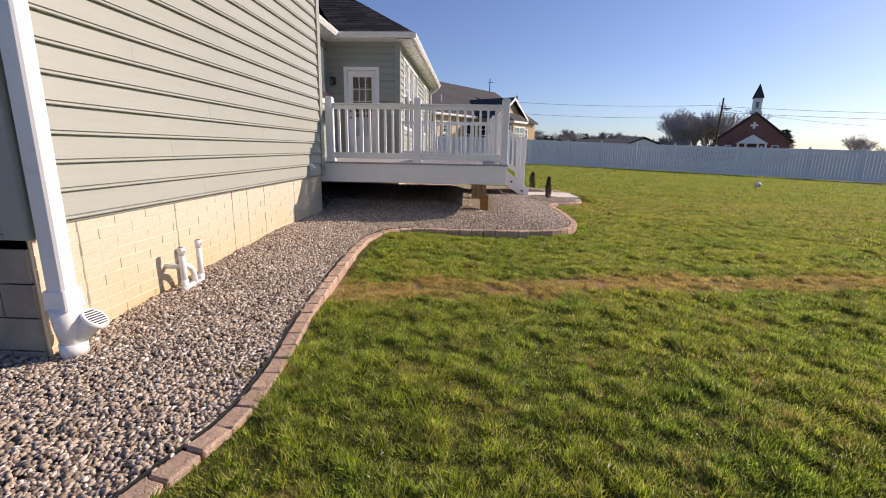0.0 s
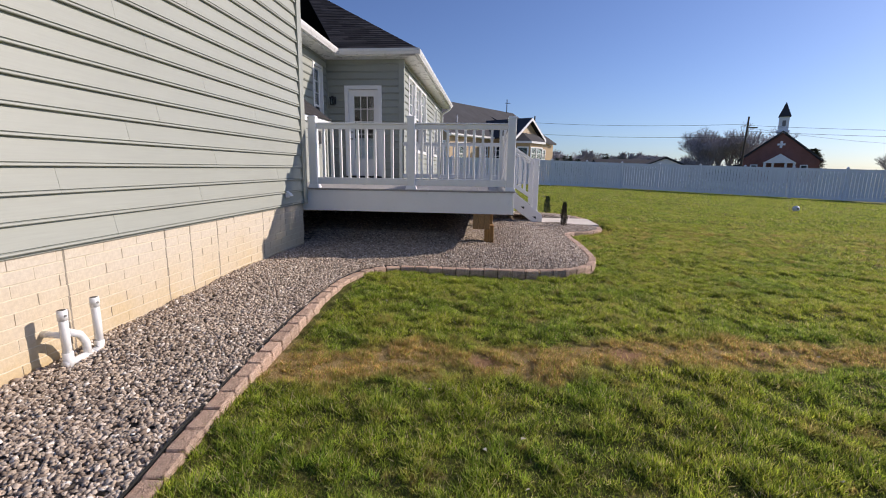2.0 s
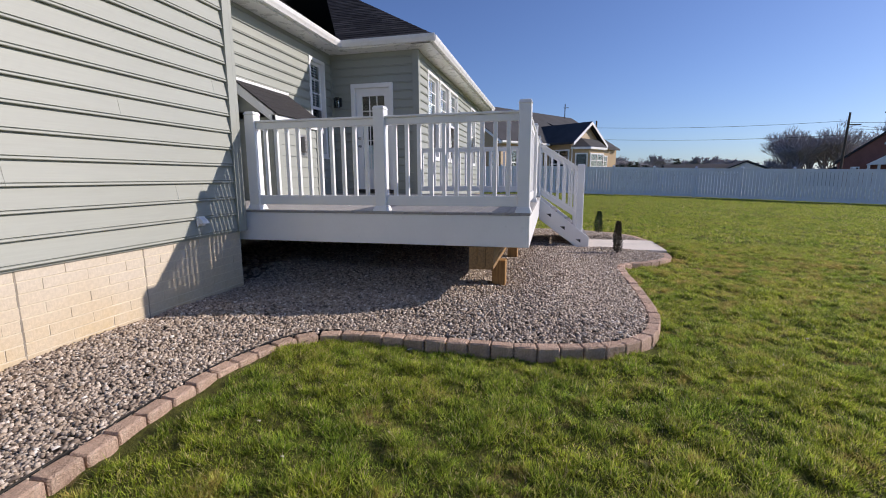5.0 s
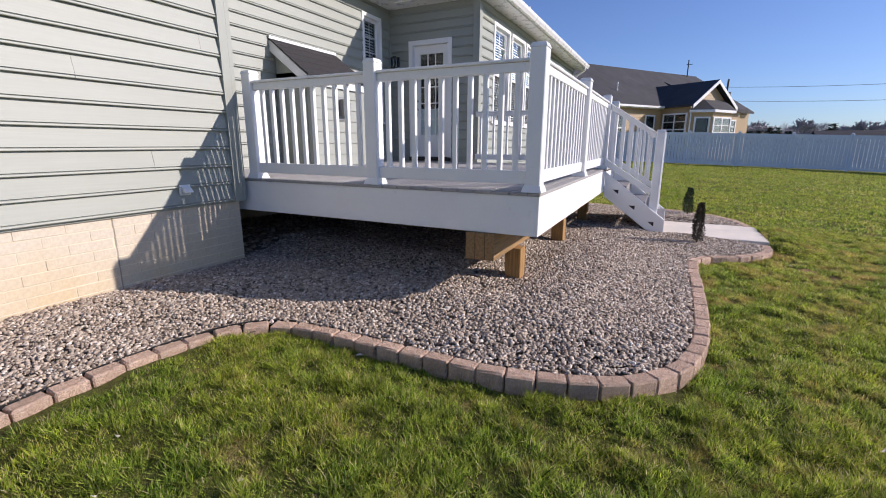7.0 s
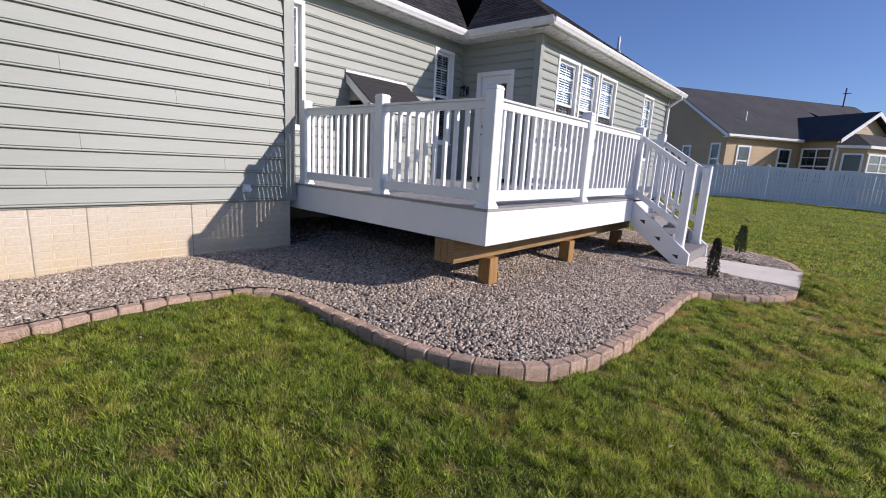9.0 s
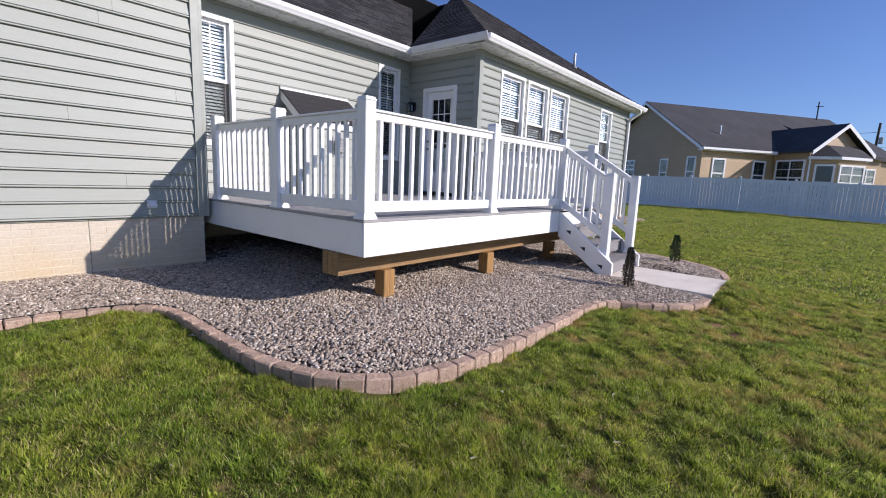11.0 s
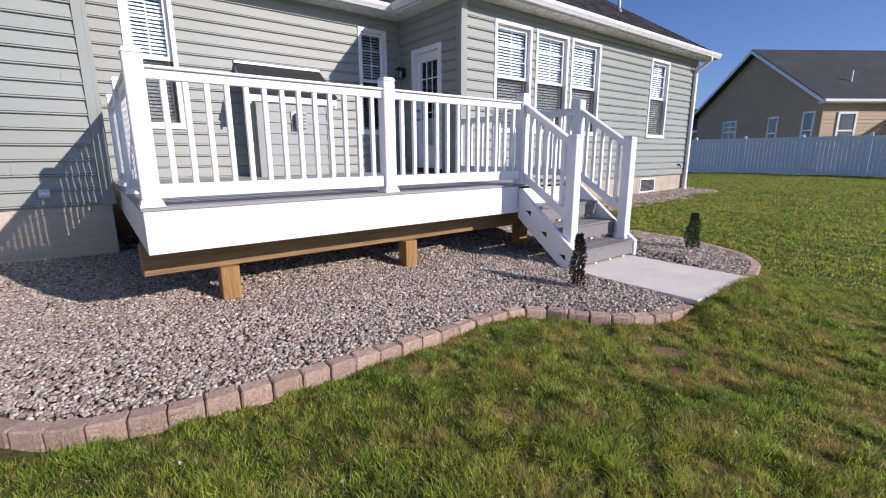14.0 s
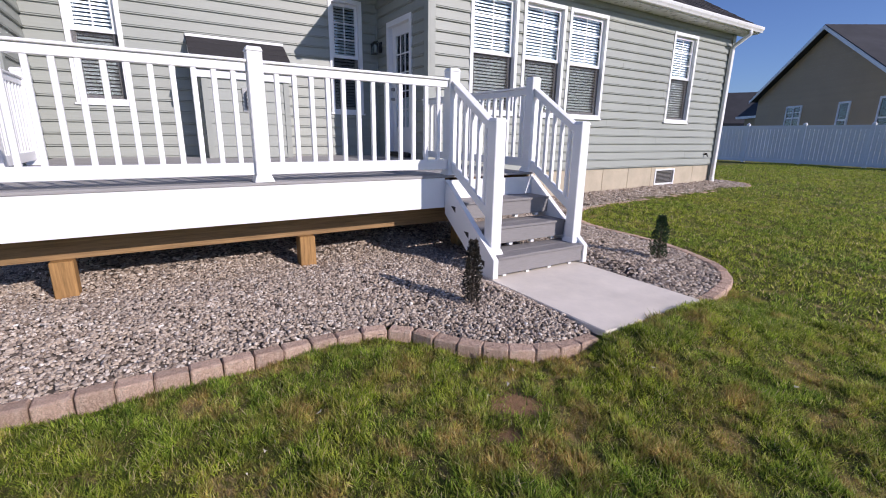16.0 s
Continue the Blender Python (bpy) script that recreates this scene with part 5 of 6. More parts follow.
def neighbour():
    h = thing("neighbour_house", nb_place(-6, 8, 0), "tan-sided neighbouring house with dark shingled gables", "house")
    E, R, W, L = 3.97, 7.75, 6.06, 19.0
    ov = 0.4

    def windows(face, items):
        for s0, s1, z0, z1, cols in items:
            # black panel behind each pane stands in for the unlit room
            w = part("window", Geo(face).box(s0, s1, -0.02, 0.03, z0, z1), BLACK, h, "white-framed window")
            g = Geo(face)
            for r in cut(s0 - 0.11, s1 + 0.11, z0 - 0.11, z1 + 0.11, [(s0, s1, z0, z1)]):
                g.box(r[0], r[1], 0.0, 0.075, r[2], r[3])
            part("frame", g, WHITE, w)
            part("pane", Geo(face).box(s0, s1, 0.034, 0.04, z0, z1), GLASS, w)
            g = Geo(face)
            g.box(s0, s1, 0.042, 0.06, (z0 + z1) / 2 - 0.045, (z0 + z1) / 2 + 0.045)
            g.box(s0, s1, 0.042, 0.0595, z0 + (z1 - z0) * 0.76 - 0.025, z0 + (z1 - z0) * 0.76 + 0.025) if cols > 1 else None
            for k in range(1, cols):
                m = s0 + (s1 - s0) * k / cols
                g.box(m - 0.045, m + 0.045, 0.042, 0.061, z0, z1)
            part("glazing_bar", g, WHITE, w)

    part("foundation", Geo(nb_place).box(-2 * W + ov, -ov, ov, L, -0.5, 0.5), FOUNDATION, h)
    side = lambda s, n, z: nb_place(-ov + n, s, z)  # noqa: E731
    gable = lambda s, n, z: nb_place(s, ov - n, z)  # noqa: E731
    part("wall", Geo(nb_place).box(-2 * W + ov, -ov - 0.02, ov + 0.02, L, 0.5, E - 0.1), TAN_SIDING, h)
    slope_up = (R - E) / W
    part("gable_wall", Geo(nb_place).prism([(-2 * W + ov, ov + 0.02, E - 0.1), (-ov, ov + 0.02, E - 0.1), (-W, ov + 0.02, R - 0.35)], (0, 0.2, 0)), TAN_SIDING, h)
    z = 0.5
    while z < R - 0.5:
        low, high = (max(0.0, (q - E + 0.02) / slope_up) for q in (z, z + 0.2))
        if W - high > 0.6:
            l0, l1, h0, h1 = -2 * W + ov + low, -ov - low, -2 * W + ov + high, -ov - high
            part("siding_board", Geo(gable).hexa([(l0, 0, z), (l1, 0, z), (l1, 0.02, z), (l0, 0.02, z), (h0, 0, z + 0.2), (h1, 0, z + 0.2), (h1, 0.003, z + 0.2), (h0, 0.003, z + 0.2)]), TAN_SIDING, h)
        if z < E - 0.3:
            part("siding_board", Geo(side).prism([(ov, -0.02, z), (ov, 0.02, z), (ov, 0.0, z + 0.2), (ov, -0.02, z + 0.2)], (6.6 - ov, 0, 0)), TAN_SIDING, h)
        z += 0.2
    t = 0.16
    for b0, b1 in ((0.0, -W), (-2 * W, -W)):
        part("roof", Geo(nb_place).prism([(b0, 0, E), (b1, 0, R), (b1, 0, R - t), (b0, 0, E - t)], (0, L, 0)), GREY_ROOF, h, "dark grey shingled roof slope")
        part("rake_board", Geo(nb_place).prism([(b0, -0.03, E - 0.05), (b1, -0.03, R - 0.05), (b1, -0.03, R - 0.26), (b0, -0.03, E - 0.26)], (0, 0.028, 0)), WHITE, h, "white rake board")
    part("gutter", Geo(nb_place).box(0.0, 0.12, 0.0, 6.3, E - 0.16, E - 0.02), WHITE, h, "white gutter")
    part("soffit", Geo(nb_place).box(-ov, 0.0, 0.0, 6.4, E - 0.22, E - 0.165), WHITE, h)
    windows(side, [(1.4, 2.3, 1.4, 3.2, 1), (4.9, 5.8, 1.4, 3.2, 1)])
    windows(gable, [(-1.5, -0.9, 1.4, 3.3, 1), (-4.1, -3.5, 1.4, 3.2, 1), (-8.4, -7.2, 1.9, 3.2, 2)])
    # projecting wing with its own gable towards the sun
    b1, a0, a1 = 2.0, 6.7, 11.6
    am, top = (a0 + a1) / 2, 5.75
    part("wall", Geo(nb_place).box(-ov, b1, a0, a1, 0.0, E - 0.1), TAN_SIDING, h)
    part("gable_wall", Geo(nb_place).prism([(b1 - 0.2, a0, E - 0.1), (b1 - 0.2, a1, E - 0.1), (b1 - 0.2, am, top - 0.2)], (0.2, 0, 0)), TAN_SIDING, h)
    for a in (a0 - 0.35, a1 + 0.35):
        part("roof", Geo(nb_place).prism([(-3.5, a, E), (-3.5, am, top + 0.1), (-3.5, am, top - 0.06), (-3.5, a, E - 0.16)], (b1 + 3.9, 0, 0)), GREY_ROOF, h, "dark grey shingled roof slope")
        part("rake_board", Geo(nb_place).prism([(b1 + 0.4, a, E - 0.02), (b1 + 0.4, am, top + 0.08), (b1 + 0.4, am, top - 0.18), (b1 + 0.4, a, E - 0.28)], (0.03, 0, 0)), WHITE, h, "white rake board")
    z = E - 0.05
    while z < top - 0.6:
        low, high = ((q - E + 0.1) * (am - a0) / (top - 0.2 - E + 0.1) + 0.12 for q in (z, z + 0.2))
        part("siding_board", Geo(lambda s, n, q: nb_place(b1 + n, s, q)).hexa([(a0 + low, 0, z), (a1 - low, 0, z), (a1 - low, 0.025, z), (a0 + low, 0.025, z), (a0 + high, 0, z + 0.2), (a1 - high, 0, z + 0.2), (a1 - high, 0.003, z + 0.2), (a0 + high, 0.003, z + 0.2)]), TAN_SIDING, h)
        z += 0.2
    wing_side = lambda s, n, z: nb_place(s, a0 - n, z)  # noqa: E731
    windows(wing_side, [(-0.1, 1.7, 1.1, 3.3, 2)])
    # bay with three facets under a small hipped roof
    bay = [(b1, a0 + 0.3), (b1 + 0.95, a0 + 1.25), (b1 + 0.95, a1 - 1.25), (b1, a1 - 0.3)]
    wide = [(b1, a0 - 0.1), (b1 + 1.2, a0 + 1.1), (b1 + 1.2, a1 - 1.1), (b1, a1 + 0.1)]
    part("bay_wall", Geo(nb_place).prism([(p, q, 0.0) for p, q in bay], (0, 0, E - 0.55)), TAN_SIDING, h, "tan bay with three facets")
    part("cornice", Geo(nb_place).prism([(p, q, E - 0.55) for p, q in wide], (0, 0, 0.18)), WHITE, h, "white cornice round the bay")
    part("bay_roof", Geo(nb_place).hexa([(p, q, E - 0.368) for p, q in wide] + [(b1 + 0.02, a0 + 0.7, E + 0.42), (b1 + 0.1, a0 + 1.3, E + 0.42), (b1 + 0.1, a1 - 1.3, E + 0.42), (b1 + 0.02, a1 - 0.7, E + 0.42)]), GREY_ROOF, h, "dark hipped bay roof")

    def facet(p, q):
        d = Vector((q[0] - p[0], q[1] - p[1])).normalized()
        return lambda s, n, z: nb_place(p[0] + d.x * s + d.y * n, p[1] + d.y * s - d.x * n, z)

    windows(facet(bay[0], bay[1]), [(0.25, 1.1, 0.9, 3.0, 1)])
    windows(facet(bay[1], bay[2]), [(0.2, 2.2, 0.9, 3.0, 2)])
    windows(facet(bay[2], bay[3]), [(0.25, 1.1, 0.9, 3.0, 1)])
    part("corner_post", Geo(nb_place).box(b1, b1 + 0.03, a0, a0 + 0.12, 0.3, E - 0.3), WHITE, h)
    part("wall", Geo(nb_place).box(-ov, b1 - 0.8, a1 + 0.002, a1 + 3.0, 0.0, E - 0.1), TAN_SIDING, h)
    windows(lambda s, n, z: nb_place(b1 - 0.8 + n, s, z), [(a1 + 0.9, a1 + 2.4, 1.1, 3.0, 2)])
    part("roof", Geo(nb_place).prism([(b1 - 0.4, a1, E - 0.05), (-W, a1, R - 0.3), (-W, a1, R - 0.5), (b1 - 0.4, a1, E - 0.25)], (0, 3.4, 0)), GREY_ROOF, h, "dark grey shingled roof slope")
    # lower block on the shaded side
    part("wall", Geo(nb_place).box(-21.0, -2 * W + ov - 0.01, 5.0, 15.0, -0.5, 3.3), TAN_SIDING, h)
    for a in (4.5, 15.5):
        part("roof", Geo(nb_place).prism([(-21.5, a, 3.2), (-21.5, 10.0, 8.3), (-21.5, 10.0, 8.1), (-21.5, a, 3.0)], (12.0, 0, 0)), GREY_ROOF, h, "dark grey shingled roof slope")
    part("eave_board", Geo(nb_place).box(-21.5, -2 * W, 4.4, 4.47, 3.0, 3.22), WHITE, h, "white eave board")
    part("roof_vent", Geo(nb_place).tube([(-1.9, 3.2, 5.0), (-1.9, 3.2, 5.75)], 0.05), WHITE, h, "white roof vent pipe")
    part("antenna", Geo(nb_place).tube([(-W + 0.3, 17.2, R - 0.3), (-W + 0.3, 17.2, R + 1.35)], 0.05), BLACK, h, "dark antenna mast")
    part("antenna", Geo(nb_place).tube([(-W + 0.1, 17.2, R + 0.95), (-W + 0.75, 17.2, R + 0.9)], 0.03), BLACK, h, "dark antenna arm")


neighbour()


# ---- church, far houses, poles and wires ----
def church():
    c = thing("church", (62.0, 104, -1.7), "red brick church with a white steeple", "church")
    o = (61.7, 104)
    turn = Matrix.Translation((o[0], o[1], 0)) @ Matrix.Rotation(radians(-27), 4, "Z")
    pl = lambda a, b, z: tuple(turn @ Vector((a, b, z)))  # noqa: E731
    front = lambda s, n, z: pl(s, -n, z)  # noqa: E731
    e, top, w = 3.9, 9.6, 6.8
    part("wall", Geo(pl).prism([(-w, 0, -1.7), (w, 0, -1.7), (w, 0, e), (0, 0, top), (-w, 0, e)], (0, 22, 0)), RED_BRICK, c)
    for s in (-1, 1):
        part("roof", Geo(pl).prism([(s * (w + 0.5), -0.4, e - 0.3), (0, -0.4, top + 0.1), (0, -0.4, top + 0.45), (s * (w + 0.5), -0.4, e + 0.1)], (0, 23, 0)), GREY_ROOF, c)
    part("annex", Geo(pl).prism([(-w - 7, 6, -1.7), (-w, 6, -1.7), (-w, 6, 3.2), (-w - 7, 6, 1.4)], (0, 10, 0)), GREY_ROOF, c)
    st = part("steeple", Geo(pl).box(-0.85, 0.85, 1.0, 2.7, 7.5, 13.0), WHITE, c, "white steeple")
    part("belt", Geo(pl).box(-1.1, 1.1, 0.75, 2.95, 9.7, 10.2), WHITE, st)
    part("louvre", Geo(front).box(-0.3, 0.3, -1.02, -0.95, 11.0, 12.2), GREY_PLASTIC, st)
    part("spire", Geo(pl).hexa([(-1.1, 0.75, 13.0), (1.1, 0.75, 13.0), (1.1, 2.95, 13.0), (-1.1, 2.95, 13.0), (-0.05, 1.8, 16.0), (0.05, 1.8, 16.0), (0.05, 1.9, 16.0), (-0.05, 1.9, 16.0)]), GREY_ROOF, st, "dark pointed spire")
    pt = part("portico", Geo(front).prism([(-2.9, 2.2, 3.3), (2.9, 2.2, 3.3), (0, 2.2, 5.2)], (0, -2.2, 0)), WHITE, c, "white portico")
    for a in (-2.5, -1.1, 1.1, 2.5):
        part("column", Geo(front).tube([(a, 1.9, -1.6), (a, 1.9, 3.3)], 0.22), WHITE, pt)
    part("door", Geo(front).box(-0.9, 0.9, 0.01, 0.08, -1.5, 2.0), WHITE, c)
    for a in (-4.3, 4.3):
        w1 = part("window", Geo(front).box(a - 0.65, a + 0.65, 0.01, 0.12, 0.2, 3.0), WHITE, c, "white arched window")
        part("pane", Geo(front).box(a - 0.45, a + 0.45, 0.12, 0.15, 0.4, 2.8), BLACK, w1)
    for q in ((-0.22, 0.22, 6.5, 7.9), (-0.7, 0.7, 7.0, 7.4)):
        part("ornament", Geo(front).box(q[0], q[1], 0.02, 0.1 + q[1] * 0.02, q[2], q[3]), WHITE, c, "white cross-shaped ornament")


church()


def far_house(x, y, w, d, e, r, roof, wall, label, turn=0):
    c = thing("house", (x, y, -1), label, "house", "far houses")
    m = Matrix.Translation((x, y, 0)) @ Matrix.Rotation(radians(turn), 4, "Z")
    pl = lambda a, b, z: tuple(m @ Vector((a, b, z)))  # noqa: E731
    part("wall", Geo(pl).prism([(-w / 2, -d / 2, -1.5), (-w / 2, d / 2, -1.5), (-w / 2, d / 2, e), (-w / 2, 0, r - 0.2), (-w / 2, -d / 2, e)], (w, 0, 0)), wall, c)
    for s in (-1, 1):
        part("roof", Geo(pl).prism([(-w / 2 - 0.4, s * (d / 2 + 0.4), e - 0.2), (-w / 2 - 0.4, 0, r), (-w / 2 - 0.4, 0, r + 0.25), (-w / 2 - 0.4, s * (d / 2 + 0.4), e + 0.1)], (w + 0.8, 0, 0)), roof, c)
    for a in (-0.3, 0.1, 0.35):
        part("window", Geo(pl).box(a * w - 0.5, a * w + 0.5, -d / 2 - 0.05, -d / 2 + 0.02, 0.8, 2.2), WHITE, c)


far_house(32, 112, 13, 9, 1.6, 3.7, GREY_ROOF, WHITE, "low far house with a dark roof")
far_house(40, 110, 4.5, 10, 2.2, 4.3, GREY_ROOF, WHITE, "white gabled far house", 90)
far_house(-30, 70, 14, 10, 3.2, 7.0, GREY_ROOF, TAN_SIDING, "tan far house with a dark roof", 30)


def utility_pole(x, y, top, lean, arm):
    p = thing("utility_pole", (x, y, float(lawn_z(x, y)) - 0.5), "tall wooden utility pole carrying wires", "utility pole", "utility poles")
    part("pole", Geo().tube([(x - lean, y, float(lawn_z(x, y)) - 0.6), (x, y, top)], [0.17, 0.11], 10), POLE_WOOD, p)
    if arm:
        part("crossarm", Geo().box(x - 0.2, x + 1.3, y - 0.06, y + 0.06, top - 1.55, top - 1.42), POLE_WOOD, p)
    part("transformer", Geo().tube([(x + 0.3, y, top - 2.3), (x + 0.3, y, top - 1.6)], 0.2, 12), GREY_METAL, p) if not arm else None
    return x, y, top


P1 = utility_pole(36.7, 70, 9.05, 0.35, True)
P2 = utility_pole(7.3, 75, 9.6, 0.2, False)
P3 = (75.0, 60.0, 7.6)
P4 = (-40.0, 86.0, 9.2)
for a, b, drop in ((P2, P1, 1.0), (P2, P1, 2.7), (P1, P3, 1.2), (P1, P3, 2.0), (P4, P2, 1.0), (P4, P2, 2.6), (P1, (80.0, 96.0, 8.4), 1.5)):
    w = thing("power_line", (*a[:2], a[2] - drop), "thin dark overhead wire between poles", "wire", "overhead wires")
    pts = [Vector(a).lerp(Vector(b), t / 16) - Vector((0, 0, drop + 4 * 0.35 * (t / 16) * (1 - t / 16))) for t in range(17)]
    part("cable", Geo().tube([tuple(q) for q in pts], 0.022, 5), BLACK, w)


# ---- trees ----
def bare_tree(x, y, z, h, seed, name="bare_tree", group="bare winter trees", twig=0.024):
    rng = random.Random(seed)
    t = thing(name, (x, y, z), "leafless winter tree with fine grey-brown twigs", "tree", group)
    trunk, crown = Geo(), Geo()

    def grow(p, d, length, r, depth):
        q = p + d * length
        bend = (p + q) / 2 + Vector((rng.uniform(-1, 1), rng.uniform(-1, 1), 0)) * length * 0.05
        if depth < 3:
            (trunk if depth < 2 else crown).tube([tuple(p), tuple(bend), tuple(q)], [r, r * 0.8, r * 0.6], 5 if depth < 2 else 3)
        else:
            crown.tube([tuple(p), tuple(q)], [r, r * 0.6], 3)
        if depth >= 5:
            return
        for _ in range(4):
            k = (d + Vector((rng.uniform(-1, 1), rng.uniform(-1, 1), rng.uniform(-0.25, 0.7))) * 0.75).normalized()
            grow(p + d * length * rng.uniform(0.6, 1.0), k, length * rng.uniform(0.55, 0.8), max(twig, r * 0.55), depth + 1)

    grow(Vector((x, y, z)), Vector((rng.uniform(-0.1, 0.1), 0, 1)).normalized(), h * 0.3, h * 0.018, 0)
    part("trunk", trunk, TWIG, t)
    part("crown", crown, TWIG, t)
    return t


rng = random.Random(8)
proto = [bare_tree(72, 150, -1.8, 19.0, 11), bare_tree(76, 152, -1.8, 20.5, 12), bare_tree(67, 149, -1.8, 18.0, 13)]
for k in range(30):
    x, y = 67 + rng.random() * 26, 145 + rng.random() * 22
    src = proto[k % 3]
    c = copy_thing(src, pose(x, y, -1.8, 0, 0, rng.uniform(0, 360)))
    s = rng.uniform(0.8, 1.12)
    c.scale = (s * 1.15, s * 1.15, s)
for x, y, s in ((37, 160, 0.62), (41, 165, 0.68), (33, 170, 0.6), (28, 175, 0.55), (20, 180, 0.55), (96, 120, 0.5), (101, 124, 0.55), (108, 132, 0.45), (113, 130, 0.5), (118, 127, 0.48), (120, 150, 0.6), (24, 120, 0.45)):
    c = copy_thing(proto[int(x) % 3], pose(x, y, -1.8, 0, 0, rng.uniform(0, 360)))
    c.scale = (s * 1.25, s * 1.25, s)


hedge = [bare_tree(40, 150, -1.8, 8.5, 21, twig=0.045), bare_tree(30, 155, -1.8, 8.0, 22, twig=0.045)]
for k in range(30):
    c = copy_thing(hedge[k % 2], pose(12 + k * 1.75 + rng.uniform(-0.8, 0.8), 150 + rng.uniform(-6, 12), -1.8, 0, 0, rng.uniform(0, 360)))
    s = rng.uniform(1.0, 1.45)
    c.scale = (s * 1.1, s * 1.1, s)


def evergreen(x, y, z, h, r, seed):
    rng = random.Random(seed)
    t = thing("evergreen_tree", (x, y, z), "dark green conifer in a far tree line", "tree", "far evergreens")
    part("trunk", Geo().tube([(x, y, z), (x, y, z + h * 0.9)], [0.16, 0.04], 6), BARK, t)
    g = Geo()
    for k in range(420):
        f = rng.random() ** 0.8
        a = rng.uniform(0, 6.28)
        w = r * (1.05 - f) * math.sqrt(rng.uniform(0.15, 1)) * (1 + 0.3 * math.sin(3 * a + 7 * f))
        p = Vector((x + w * math.cos(a), y + w * math.sin(a), z + 0.3 + (h - 0.3) * f))
        d = Vector((math.cos(a), math.sin(a), rng.uniform(-0.3, 0.5))) * rng.uniform(0.3, 0.7)
        q = Vector((-math.sin(a), math.cos(a), rng.uniform(-0.5, 0.5))) * rng.uniform(0.12, 0.3)
        i = len(g.v)
        g.v += [tuple(p - q), tuple(p + q), tuple(p + d)]
        g.f.append((i, i + 1, i + 2))
    part("crown", g, CEDAR, t)
    return t


firs = [evergreen(14 + k * 2.2, 118 + (k % 3) * 3, -1.2, 4.4 + (k % 4) * 0.5, 1.7, 30 + k) for k in range(4)]
for k in range(22):
    c = copy_thing(firs[k % 4], pose(10 + k * 1.25 + rng.uniform(-0.4, 0.4), 118 + rng.uniform(-3, 5), -1.2, 0, 0, rng.uniform(0, 360)))
    s = rng.uniform(0.8, 1.1)
    c.scale = (s * 1.3, s * 1.3, s)
for x, y, s in ((86, 131, 1.75), (89, 134, 1.7), (111, 122, 1.25), (115, 121, 1.4), (118, 124, 1.2), (98, 112, 0.7), (92, 112, 0.6), (106, 118, 0.8), (112, 120, 0.9)):
    c = copy_thing(firs[int(x) % 4], pose(x, y, -1.8, 0, 0, 40 * s))
    c.scale = (s * 1.3, s * 1.3, s)

# far woods along the horizon
rng2 = np.random.RandomState(5)
n = 24000
wx = rng2.uniform(-250, 420, n)
wy = 330 + rng2.uniform(0, 40, n) - 0.25 * wx
wh = rng2.uniform(0.2, 1, n) * (7.5 + 2.2 * np.sin(wx * 0.05) + 1.3 * np.sin(wx * 0.17 + 1))
c0 = np.stack([wx, wy, wh * 0 - 2 + wh * rng2.uniform(0.2, 0.9, n)], -1)
half = rng2.uniform(0.35, 0.9, (n, 1))
tri = np.stack([c0 + half * np.array([-1, 0, -0.9]), c0 + half * np.array([1, 0.1, -0.7]), c0 + half * rng2.uniform(-1.0, 1.0, (n, 3)) + half * np.array([0, 0, 0.8])], 1).reshape(-1, 3)
woods = new("distant_woods", raw_mesh("distant_woods", tri, np.arange(n * 3).reshape(-1, 3), TWIG))
tagged(woods, "grey-brown line of far winter woods", "woods", kind="stuff")


